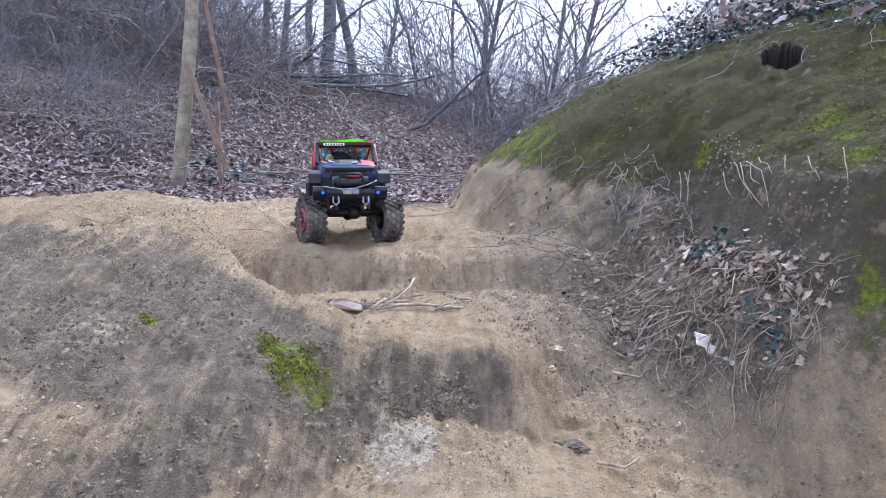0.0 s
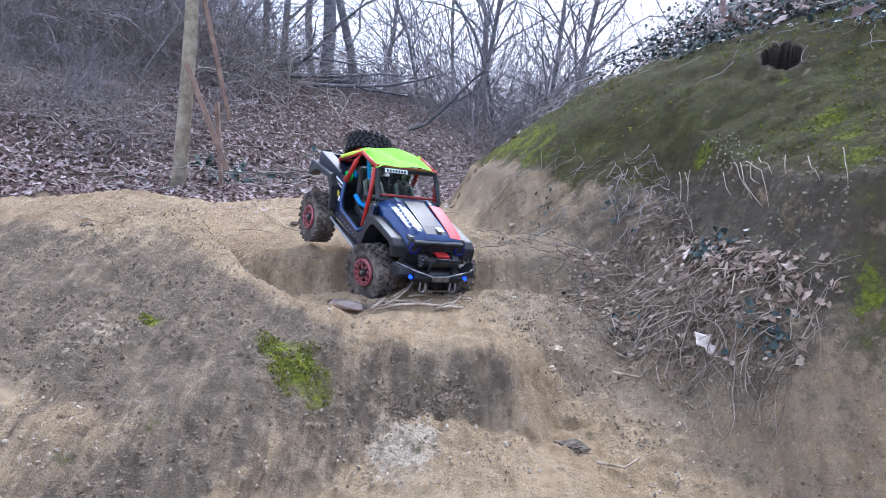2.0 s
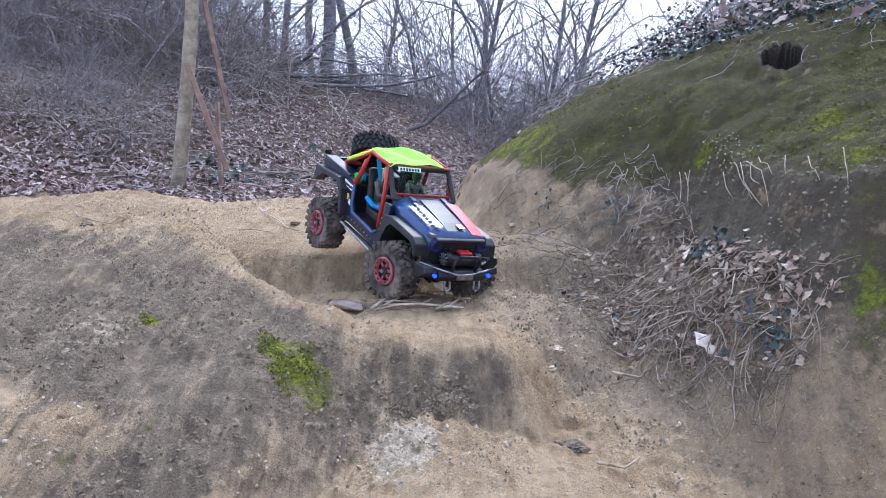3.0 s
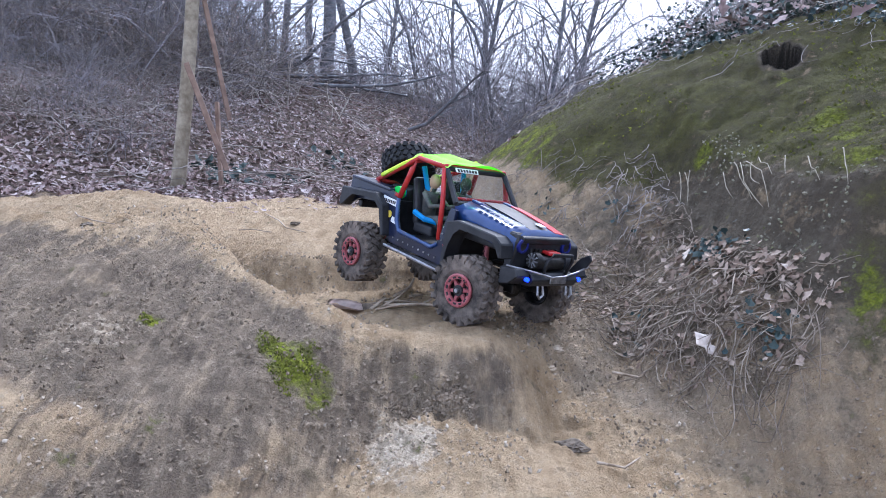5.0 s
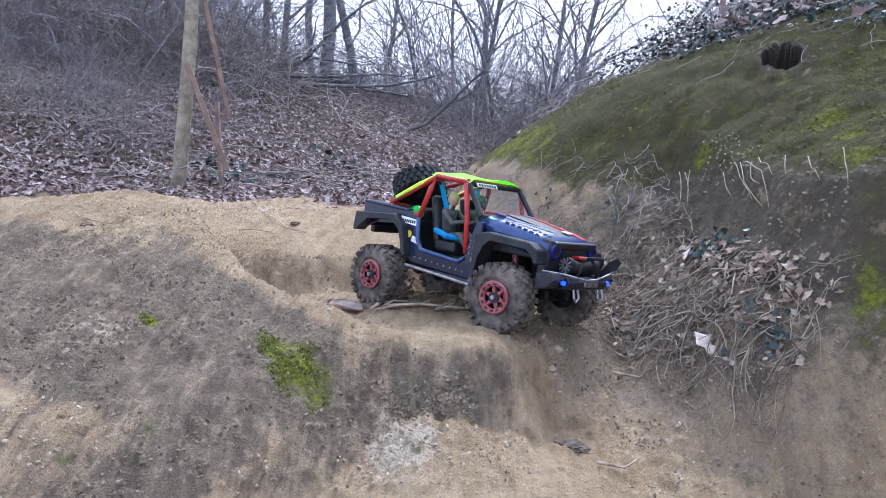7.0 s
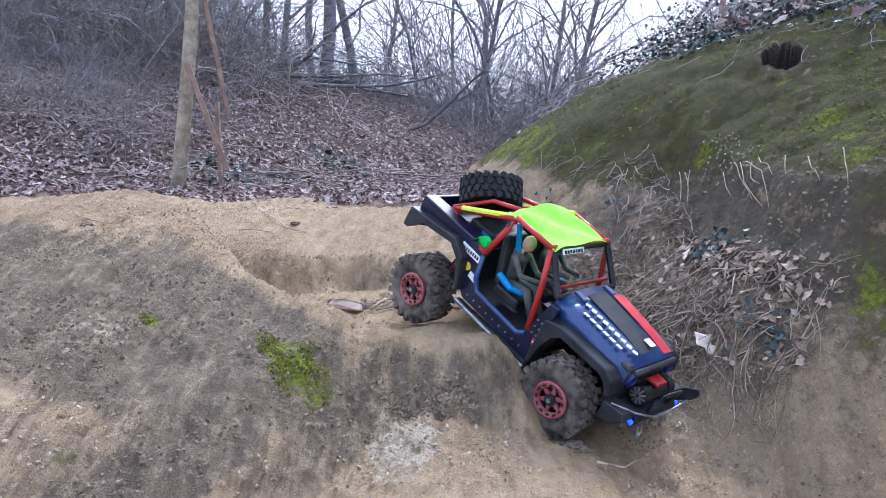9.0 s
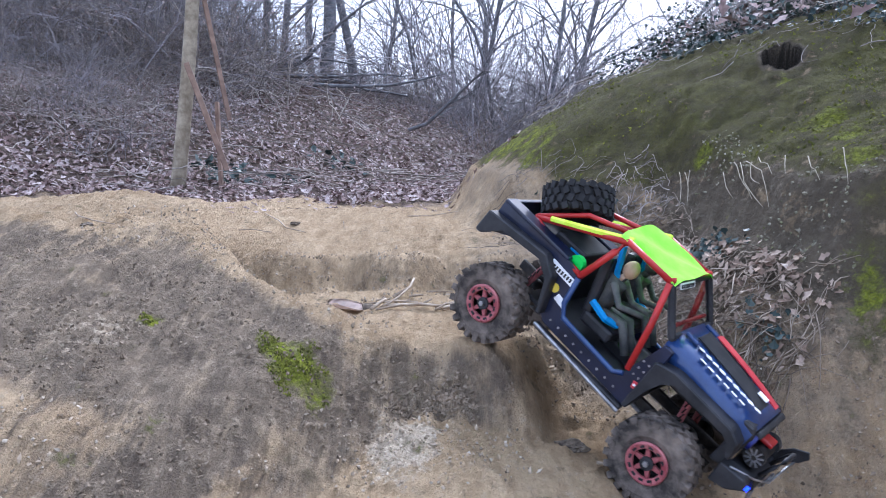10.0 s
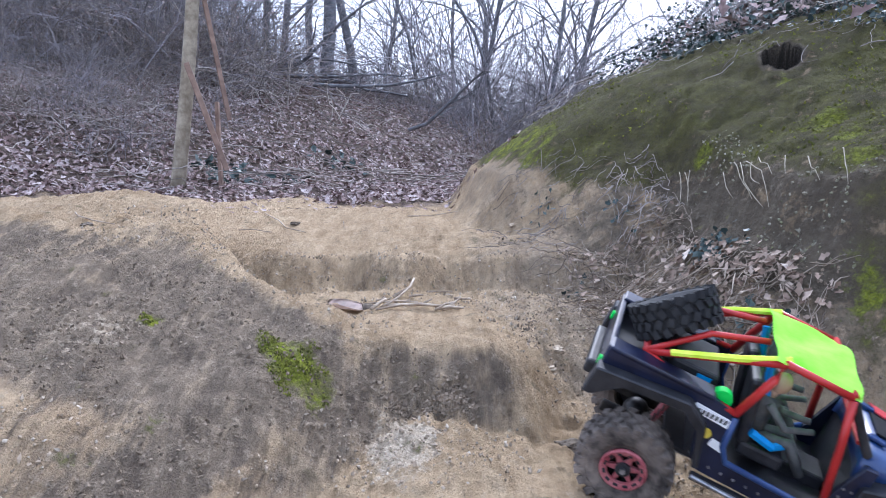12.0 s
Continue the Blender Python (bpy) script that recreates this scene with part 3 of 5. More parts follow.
    # load
    part("tool_box", block((-0.13, 0.0, 0.11), (0.06, 0.09, 0.03), 0.004), BLACK, car, "black box behind the seats")
    part("box_decal", block((-0.118, -0.0458, 0.113), (0.018, 0.0012, 0.012), 0), SKYBLUE, car)
    part("fuel_can", disc_y(0.012, -0.068, -0.08, 18, (-0.095, 0, 0.117)), GREENPL, car, "round green plastic can")
    spare = new("spare_wheel")
    spare.parent = car
    spare.matrix_basis = pose(-0.178, 0.002, 0.16, -16, -42, 0) @ pose(0, 0, 0, 90, 0, 0)
    spare.scale = (0.92, 0.92, 0.92)
    part("tyre", tyre_mesh(), RUBBER_CLEAN, spare, "clean black spare tyre")
    part("rim", lathe([(0.0285, -0.018), (0.0285, 0.018), (0.004, 0.012), (0.004, -0.012)], 32), BLACK, spare, "", True)
    wheels = [wheel(car, x, s) for x in (BASE, -BASE) for s in (-1, 1)]
    return car, wheels


def doll(hair, shirt, y):
    """A small seated figure as one plain shape."""
    bm = bmesh.new()
    bmesh.ops.create_uvsphere(bm, u_segments=14, v_segments=10, radius=0.0125, matrix=pose(-0.036, y, 0.152) @ Matrix.Diagonal((0.95, 0.85, 1.15, 1)))
    tube([(-0.036, y, 0.145), (-0.04, y, 0.13)], 0.006, 8, bm)
    tube([(-0.04, y, 0.132), (-0.042, y, 0.12), (-0.04, y, 0.075)], 0.017, 10, bm, 0.014)
    for s in (-1, 1):
        tube([(-0.04, y + s * 0.018, 0.128), (-0.012, y + s * 0.022, 0.108), (0.02, y + s * 0.012, 0.116)], 0.0055, 8, bm, 0.004)
        tube([(-0.035, y + s * 0.009, 0.078), (0.005, y + s * 0.012, 0.088), (0.035, y + s * 0.012, 0.055)], 0.008, 8, bm, 0.006)
    ob = part("doll", bm, shirt, None, "", True)
    ob.data.materials.append(hair)
    for p in ob.data.polygons:
        if p.center.z > 0.137:
            p.material_index = 1
    return ob


CAR, WHEELS = model_car()
DOLLS = [tagged(doll(SKIN, DOLLGREY, -0.04), "small grey seated doll with pale hair", "doll", "dolls in the car"),
         tagged(doll(DOLLGREY, DOLLGREY, 0.04), "small dark seated doll with pale arms", "doll", "dolls in the car")]

# ---- ground ----
def ground_material():
    m = bpy.data.materials.new("trail_earth")
    m.use_nodes = True
    nt = m.node_tree
    bsdf = nt.nodes["Principled BSDF"]
    bsdf.inputs["Roughness"].default_value = 0.95
    bsdf.inputs["Specular IOR Level"].default_value = 0.15
    co = nt.nodes.new("ShaderNodeTexCoord")

    def tex(scale, detail=6, rough=0.6, squash=None):
        n = nt.nodes.new("ShaderNodeTexNoise")
        n.inputs["Scale"].default_value, n.inputs["Detail"].default_value, n.inputs["Roughness"].default_value = scale, detail, rough
        if squash:
            mp = nt.nodes.new("ShaderNodeMapping")
            mp.inputs["Scale"].default_value = squash
            mp.inputs["Rotation"].default_value = (0, 0, radians(-22))
            nt.links.new(co.outputs["Object"], mp.inputs["Vector"])
            nt.links.new(mp.outputs["Vector"], n.inputs["Vector"])
        else:
            nt.links.new(co.outputs["Object"], n.inputs["Vector"])
        return n.outputs["Fac"]

    def tones(fac, lo, hi, a=0.35, b=0.65):
        r = nt.nodes.new("ShaderNodeValToRGB")
        r.color_ramp.elements[0].position, r.color_ramp.elements[1].position = a, b
        r.color_ramp.elements[0].color, r.color_ramp.elements[1].color = (*lo, 1), (*hi, 1)
        nt.links.new(fac, r.inputs["Fac"])
        return r.outputs["Color"]

    def mix(fac, a, b, kind="MIX"):
        n = nt.nodes.new("ShaderNodeMix")
        n.data_type, n.blend_type = "RGBA", kind
        if isinstance(fac, float):
            n.inputs["Factor"].default_value = fac
        else:
            nt.links.new(fac, n.inputs["Factor"])
        nt.links.new(a, n.inputs["A"])
        nt.links.new(b, n.inputs["B"])
        return n.outputs["Result"]

    def mask(name, fac, hard=0.3):
        """The zone called name, its edge broken up by noise."""
        at = nt.nodes.new("ShaderNodeAttribute")
        at.attribute_name = name
        add = nt.nodes.new("ShaderNodeMath")
        add.operation = "ADD"
        nt.links.new(at.outputs["Fac"], add.inputs[0])
        sub = nt.nodes.new("ShaderNodeMath")
        sub.operation = "SUBTRACT"
        nt.links.new(fac, sub.inputs[0])
        sub.inputs[1].default_value = 0.5
        mul = nt.nodes.new("ShaderNodeMath")
        mul.operation = "MULTIPLY"
        nt.links.new(sub.outputs[0], mul.inputs[0])
        mul.inputs[1].default_value = 2.2
        nt.links.new(mul.outputs[0], add.inputs[1])
        rng = nt.nodes.new("ShaderNodeMapRange")
        rng.inputs["From Min"].default_value, rng.inputs["From Max"].default_value = 0.5 - hard, 0.5 + hard
        nt.links.new(add.outputs[0], rng.inputs["Value"])
        return rng.outputs["Result"]

    big, mid, fine, grit = tex(5.5, 8, 0.65), tex(19, 9, 0.7), tex(105, 8, 0.7), tex(420, 3, 0.6)
    streak = tex(34, 8, 0.72, (1.0, 0.13, 0.35))
    # the second noise paints the shade of small pits; no relief follows it
    flake, pit_shade = tex(58, 9, 0.75), tex(70, 8, 0.75, (1.0, 0.45, 1.0))
    # tone of the mound's crust; also paints shade on steep faces
    crust_and_shade = mix(0.5, tones(mid, (0.125, 0.094, 0.069), (0.31, 0.242, 0.174), 0.32, 0.68), tones(streak, (0.11, 0.085, 0.066), (0.44, 0.345, 0.24), 0.36, 0.64))
    crust_and_shade = mix(tones(flake, (0, 0, 0), (0.7, 0.7, 0.7), 0.53, 0.66), crust_and_shade, tones(grit, (0.4, 0.315, 0.225), (0.6, 0.49, 0.36)))
    sand = mix(0.5, tones(big, (0.41, 0.28, 0.155), (0.62, 0.46, 0.285), 0.34, 0.66), tones(streak, (0.33, 0.225, 0.125), (0.7, 0.535, 0.35), 0.34, 0.66))
    sand = mix(tones(flake, (0, 0, 0), (0.5, 0.5, 0.5), 0.54, 0.66), sand, tones(grit, (0.52, 0.415, 0.3), (0.72, 0.605, 0.465)))
    soil = mix(tones(flake, (0, 0, 0), (0.55, 0.55, 0.55), 0.55, 0.67), tones(mid, (0.07, 0.057, 0.042), (0.18, 0.147, 0.106), 0.3, 0.7), tones(grit, (0.2, 0.165, 0.125), (0.34, 0.29, 0.22)))
    earth = mix(0.5, tones(mid, (0.22, 0.168, 0.115), (0.46, 0.36, 0.25), 0.3, 0.7), tones(streak, (0.18, 0.138, 0.1), (0.52, 0.41, 0.29), 0.3, 0.7))
    moss = mix(0.55, tones(big, (0.068, 0.054, 0.036), (0.115, 0.112, 0.036), 0.38, 0.6), tones(mid, (0.05, 0.042, 0.03), (0.15, 0.142, 0.042), 0.33, 0.67))
    moss = mix(tones(pit_shade, (0.7, 0.7, 0.7), (0, 0, 0), 0.36, 0.48), moss, tones(grit, (0.045, 0.036, 0.025), (0.11, 0.09, 0.06)))
    lush = tones(fine, (0.09, 0.1, 0.014), (0.3, 0.33, 0.035))
    litter = tones(mid, (0.06, 0.042, 0.034), (0.22, 0.165, 0.135))
    col = mix(mask("sand", streak, 0.3), crust_and_shade, sand)
    col = mix(mask("earth", mid, 0.35), col, earth)
    col = mix(mask("pale", flake, 0.15), col, tones(fine, (0.5, 0.4, 0.285), (0.74, 0.62, 0.47)))
    col = mix(tones(pit_shade, (0.3, 0.3, 0.3), (0, 0, 0), 0.33, 0.43), col, tones(grit, (0.09, 0.072, 0.056), (0.19, 0.155, 0.122)))
    col = mix(mask("soil", mid), col, soil)
    col = mix(mask("moss", mid), col, moss)
    col = mix(mask("litter", mid), col, litter)
    col = mix(mask("lush", mid, 0.2), col, lush)
    # shade within the burrow, painted nearly black
    col = mix(mask("burrow_shade", grit, 0.3), col, tones(grit, (0.012, 0.01, 0.008), (0.03, 0.025, 0.02)))
    col = mix(0.38, col, tones(fine, (0.45, 0.43, 0.41), (1.0, 1.0, 1.0), 0.32, 0.6), "MULTIPLY")
    nt.links.new(col, bsdf.inputs["Base Color"])
    b1, b2 = nt.nodes.new("ShaderNodeBump"), nt.nodes.new("ShaderNodeBump")
    b1.inputs["Strength"].default_value, b1.inputs["Distance"].default_value = 0.8, 0.008
    b2.inputs["Strength"].default_value, b2.inputs["Distance"].default_value = 0.8, 0.004
    b0 = nt.nodes.new("ShaderNodeBump")
    b0.inputs["Strength"].default_value, b0.inputs["Distance"].default_value = 0.8, 0.02
    nt.links.new(flake, b0.inputs["Height"])
    nt.links.new(b0.outputs["Normal"], b1.inputs["Normal"])
    nt.links.new(fine, b1.inputs["Height"])
    nt.links.new(grit, b2.inputs["Height"])
    nt.links.new(b1.outputs["Normal"], b2.inputs["Normal"])
    nt.links.new(b2.outputs["Normal"], bsdf.inputs["Normal"])
    return m


def zones(x, y):
    """Where sand, bare soil, moss, leaf litter and painted shade lie on the plan."""
    c, d, s = side_distance(x, y, CREST), side_distance(x, y, LIP), bank_s(x, y)
    wob = 0.25 * fbm(x * 3, y * 3, 77, 3)
    crust_and_shade = sstep(0.0, 0.09, c + 0.25 * wob) * sstep(2.25, 1.8, y + 1.6 * wob + 0.25 * (x + 0.5)) * sstep(-0.05, 0.0, d)
    crust_and_shade = crust_and_shade * (1 - 0.9 * sstep(1.33, 1.15, y + 0.5 * wob) * sstep(-0.3, -0.42, x + wob))  # worn patch low on the mound
    crust_and_shade = np.maximum(crust_and_shade, 0.4 * sstep(1.42, 1.25, y + wob) * sstep(0.1, -0.1, x + 0.25) * sstep(-0.16, -0.05, d))
    crust_and_shade = crust_and_shade * (0.95 + 0.4 * wob)
    # the face below the edge takes the dark tone as painted shade, besides crust
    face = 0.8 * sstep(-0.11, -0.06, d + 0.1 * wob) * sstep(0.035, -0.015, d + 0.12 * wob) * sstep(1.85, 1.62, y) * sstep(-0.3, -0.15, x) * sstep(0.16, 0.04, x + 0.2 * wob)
    crust_and_shade = np.maximum(crust_and_shade, face)
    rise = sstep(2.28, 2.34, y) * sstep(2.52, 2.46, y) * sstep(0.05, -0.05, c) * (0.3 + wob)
    # the gully wall's shade, painted by thinning the sand over the darker tone
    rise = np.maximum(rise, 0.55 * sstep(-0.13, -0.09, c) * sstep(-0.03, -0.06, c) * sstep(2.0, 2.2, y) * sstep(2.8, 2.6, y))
    sand = np.clip(1 - crust_and_shade - rise, 0, 1)
    earth = 0.75 * sstep(-0.22, -0.02, s + 0.5 * wob) * sstep(3.0, 2.6, y) * sstep(0.3, 0.2, s) * (0.55 + 0.45 * sstep(1.45, 1.75, y))
    earth = np.maximum(earth, 0.65 * sstep(-0.16, 0.0, s + 0.3 * wob) * sstep(0.35, 0.2, s) * sstep(2.6, 3.2, y) * sstep(4.6, 3.6, y))
    near = sstep(3.1, 2.5, y)
    edge = np.interp(y, [2.3, 2.4, 2.6, 2.7, 2.85, 3.1, 4.0], [0.45, 0.42, 0.34, 0.23, 0.13, 0.06, 0.04])  # where the moss begins, up the bank
    soil = 0.9 * sstep(0.24, 0.31, s + 0.2 * wob) * sstep(edge + 0.08, edge + 0.02, s) + 0.55 * sstep(1.5, 1.7, y) * sstep(0.02, 0.14, s + 0.3 * wob) * sstep(0.36, 0.28, s) * near
    hole = np.hypot(x - 0.9, (y - 2.87) * 0.7)
    # the burrow's darkness is painted: soil tone round it, near-black shade inside
    soil = soil + sstep(0.075, 0.06, hole)
    burrow_shade = sstep(0.058, 0.045, hole)
    moss = sstep(edge - 0.05, edge + 0.03, s + 0.1 * wob) * sstep(0.05, 0.07, hole)
    moss = np.maximum(moss, 0.42 * sstep(0.02, 0.12, s) * sstep(0.37, 0.41, x / y) * near) * sstep(9, 6, y)
    far = sstep(4.3, 5.3, y + 0.4 * wob + 0.25 * (x + 1.3))
    litter = np.clip(far * sstep(0.1, -0.1, s) + sstep(6, 8, y) + sstep(-1.6, -2.2, x) * sstep(3.0, 3.6, y), 0, 1)
    line = x + 0.242 - 0.33 * (1.46 - y)
    lush = 0.66 * np.exp(-(line ** 2 / 0.0005 + (y - 1.46) ** 2 / 0.006)) + 0.66 * np.exp(-((x + 0.188) ** 2 / 0.0016 + (y - 1.415) ** 2 / 0.003))
    lush = lush + 0.8 * np.exp(-((x + 0.43) ** 2 + (y - 1.52) ** 2) / 0.0005)
    for px, py, r in ((0.85, 2.38, 0.003), (0.82, 2.16, 0.002), (0.78, 1.93, 0.003), (0.632, 2.56, 0.0008), (0.69, 1.7, 0.002), (0.87, 2.72, 0.001)):
        lush = lush + 0.6 * np.exp(-((x - px) ** 2 + 0.5 * (y - py) ** 2) / r)
    lush = lush + 0.5 * sstep(0.0, 0.08, s) * sstep(0.24, 0.12, s) * sstep(2.95, 3.2, y) * sstep(7, 5, y)
    pale = 1.0 * np.exp(-((x + 0.05) ** 2 / 0.0028 + (y - 1.35) ** 2 / 0.01)) + 0.42 * np.exp(-((x + 0.49) ** 2 / 0.003 + (y - 1.45) ** 2 / 0.012))
    return {"burrow_shade": burrow_shade, "earth": np.clip(earth, 0, 1), "pale": pale, "sand": sand, "soil": np.clip(soil, 0, 1), "moss": np.clip(moss, 0, 1), "litter": litter, "lush": np.clip(lush, 0, 1)}


def build_ground():
    gx, gy = lines(-150, -0.95, 1.0, 150, 0.005, 1.045), lines(-60, 0.68, 1.95, 300, 0.0038, 1.03)
    X, Y = [a.ravel() for a in np.meshgrid(gx, gy)]
    Z = height(X, Y)
    # a burrow in the mossy bank
    Z = Z - 0.5 * sstep(0.05, 0.03, np.hypot((X - 0.9) * 1.0, (Y - 2.87 * DEEP) * 1.0))
    nx, ny = len(gx), len(gy)
    i = np.arange(nx * ny).reshape(ny, nx)
    f = np.stack([i[:-1, :-1], i[:-1, 1:], i[1:, 1:], i[1:, :-1]], -1).reshape(-1, 4)
    me = bpy.data.meshes.new("ground")
    me.vertices.add(nx * ny)
    me.vertices.foreach_set("co", np.stack([X, Y, Z], -1).ravel())
    me.loops.add(f.size)
    me.loops.foreach_set("vertex_index", f.ravel().astype(np.int32))
    me.polygons.add(len(f))
    me.polygons.foreach_set("loop_start", np.arange(0, f.size, 4, dtype=np.int32))
    me.update(calc_edges=True)
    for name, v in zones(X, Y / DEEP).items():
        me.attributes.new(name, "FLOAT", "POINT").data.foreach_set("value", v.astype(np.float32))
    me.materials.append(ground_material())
    me.shade_smooth()
    return tagged(new("ground", me), "worn sandy trail with crusted mound and mossy bank", "ground", kind="structure")


build_ground()

# ---- loose cover: leaves, chips, twigs ----
rng = np.random.default_rng(7)


def slopes(x, y, e=0.02):
    """Ground heights and normals at many places."""
    z = height(x, y)
    n = np.stack([-(height(x + e, y) - height(x - e, y)) / (2 * e), -(height(x, y + e) - height(x, y - e)) / (2 * e), np.ones_like(z)], -1)
    return z, n / np.linalg.norm(n, axis=1, keepdims=True)


LEAF_V = np.array([(0, -0.5, 0), (-0.2, -0.28, 0.05), (-0.12, -0.1, 0.03), (-0.34, 0.1, 0.1), (-0.17, 0.26, 0.05), (0, 0.52, 0.02), (0.17, 0.26, 0.05), (0.34, 0.1, 0.1), (0.12, -0.1, 0.03), (0.2, -0.28, 0.05), (0, 0, 0)])
LEAF_F = [(10, k, (k + 1) % 10) for k in range(10)]
CHIP_V = np.array([(0.5, 0.1, 0), (-0.1, 0.5, 0.1), (-0.5, -0.1, 0), (0.1, -0.45, 0.05), (0.05, 0, 0.45), (0, 0.05, -0.3)])
CHIP_F = [(0, 1, 4), (1, 2, 4), (2, 3, 4), (3, 0, 4), (1, 0, 5), (2, 1, 5), (3, 2, 5), (0, 3, 5)]
IVY_V = np.array([(0, -0.45, 0), (-0.3, -0.42, 0.04), (-0.48, -0.05, 0.06), (-0.22, 0.12, 0.02), (0, 0.55, 0), (0.22, 0.12, 0.02), (0.48, -0.05, 0.06), (0.3, -0.42, 0.04), (0, -0.1, -0.03)])
IVY_F = [(8, k, (k + 1) % 8) for k in range(8)]


def scatter(name, template, faces, x, y, size, material, label, category, tilt=0.4, lift=0.0, curl=1.0, heights=None):
    """Many small loose pieces lying on the ground, as one mesh."""
    n, y = len(x), y * DEEP
    z, nor = slopes(x, y)
    nor = nor + rng.normal(0, tilt, (n, 3))
    nor /= np.linalg.norm(nor, axis=1, keepdims=True)
    a = rng.uniform(0, math.tau, n)
    t = np.stack([np.cos(a), np.sin(a), np.zeros(n)], -1)
    t -= nor * (t * nor).sum(1, keepdims=True)
    t /= np.linalg.norm(t, axis=1, keepdims=True)
    b = np.cross(nor, t)
    v = np.repeat(template[None], n, 0)
    v[:, :, 2] *= (curl * rng.uniform(-0.5, 3.0, (n, 1)))
    v[:, :, 0] *= rng.uniform(0.7, 1.2, (n, 1))
    v *= (size * rng.uniform(0.6, 1.35, n))[:, None, None]
    w = v[:, :, [0]] * t[:, None] + v[:, :, [1]] * b[:, None] + v[:, :, [2]] * nor[:, None]
    w += np.stack([x, y, z + lift + (heights if heights is not None else 0)], -1)[:, None]
    f = (np.array(faces)[None] + (np.arange(n) * len(template))[:, None, None]).reshape(-1, 3)
    me = bpy.data.meshes.new(name)
    me.from_pydata(w.reshape(-1, 3).tolist(), [], f.tolist())
    me.materials.append(material)
    return tagged(new(name, me), label, category, kind="stuff")


# leaf tones shifted towards blue, the woods' haze put into colour
LITTER = varied("dead_oak_leaves", [(0.14, 0.088, 0.08), (0.26, 0.182, 0.168), (0.38, 0.295, 0.275), (0.5, 0.425, 0.405), (0.31, 0.232, 0.21), (0.19, 0.122, 0.108)])
TWIGS = varied("weathered_twigs", [(0.12, 0.1, 0.09), (0.24, 0.205, 0.18), (0.4, 0.35, 0.31), (0.19, 0.16, 0.145)], 0.85)
HEAPLEAF = varied("brown_heap_leaves", [(0.13, 0.085, 0.062), (0.25, 0.18, 0.135), (0.42, 0.335, 0.265), (0.2, 0.14, 0.105), (0.3, 0.225, 0.17)])
HEAPTWIGS = varied("brown_heap_twigs", [(0.1, 0.076, 0.058), (0.21, 0.165, 0.125), (0.4, 0.33, 0.26), (0.15, 0.115, 0.088)], 0.9)
# ivy greens turned bluish: haze painted into the leaves
IVY = varied("ivy_leaves", [(0.02, 0.034, 0.034), (0.045, 0.066, 0.062), (0.085, 0.11, 0.1), (0.03, 0.05, 0.05)], 0.4)
CRUMB = varied("earth_crumbs", [(0.3, 0.23, 0.155), (0.48, 0.385, 0.28), (0.22, 0.175, 0.13), (0.55, 0.47, 0.37)], 0.95)
DARKCRUMB = varied("dark_crumbs", [(0.12, 0.092, 0.066), (0.3, 0.235, 0.17), (0.2, 0.155, 0.112)], 0.95)
LICHEN = varied("lichen_flakes", [(0.16, 0.14, 0.1), (0.3, 0.28, 0.21), (0.12, 0.12, 0.05)], 0.95)
MOSSY = varied("moss_tufts", [(0.06, 0.062, 0.014), (0.12, 0.128, 0.022), (0.2, 0.2, 0.034), (0.085, 0.078, 0.024)], 0.9)
# bark tones paled and blued to carry the haze over the woods
BARK = mat("hazed_grey_bark", (0.085, 0.086, 0.095), (0.21, 0.208, 0.22), 9, 0.95, 0.0, 0.8, 30, 0.02)
BRANCH = mat("hazed_branch_bark", (0.1, 0.09, 0.094), (0.33, 0.3, 0.31), 3, 0.95)
POSTWOOD = mat("weathered_post_wood", (0.15, 0.12, 0.085), (0.36, 0.31, 0.23), 16, 0.9, 0.0, 0.5, 60, 0.006)
PLANKWOOD = mat("reddish_plank_wood", (0.15, 0.1, 0.078), (0.29, 0.2, 0.155), 14, 0.85, 0.0, 0.4, 60, 0.004)
STICKWOOD = mat("dry_stick_wood", (0.2, 0.15, 0.105), (0.52, 0.43, 0.33), 40, 0.9, 0.0, 0.5, 200, 0.001)
PALESTEM = varied("pale_stems", [(0.2, 0.17, 0.14), (0.4, 0.35, 0.3), (0.52, 0.47, 0.41)], 0.9)
ROOTWOOD = mat("pale_root", (0.24, 0.205, 0.15), (0.42, 0.37, 0.285), 60, 0.9)


def leaf_litter():
    n = 52000
    y = 4.6 + 9.0 * rng.uniform(0, 1, n) ** 0.9
    x = rng.uniform(-0.47, 0.17, n) * y
    keep = (zones(x, y)["litter"] + 0.35 * fbm(x * 2.5, y * 2.5, 5, 3) > 0.55) & (rng.uniform(0, 1, n) < 0.85)
    scatter("leaf_litter", LEAF_V, LEAF_F, x[keep], y[keep], 0.037, LITTER, "pinkish brown dead oak leaves covering the slope", "leaf litter", 0.35, 0.012)
    n = 420
    y = rng.uniform(5.2, 12, n)
    lying_twigs("slope_twigs", rng.uniform(-0.46, 0.02, n) * y, y, 0.45, 0.0035, "dead stems lying in the leaf litter", (0.02, 0.12))
    # a sparse edge towards the sand
    n = 260
    x, y = rng.uniform(-1.8, 0.3, n), rng.uniform(3.9, 5.2, n)
    scatter("stray_leaves", LEAF_V, LEAF_F, x, y, 0.032, LITTER, "stray dead leaves on the sand behind the step", "leaf litter", 0.2, 0.004)



def brush_place(n, inside=(0.02, 0.3), y_range=(1.62, 2.5)):
    y = rng.uniform(*y_range, n)
    x = rng.uniform(*inside, n) - bank_s(0 * y, y)
    keep = x / y < 0.355 + 0.02 * rng.normal(0, 1, n)
    return x[keep], y[keep]


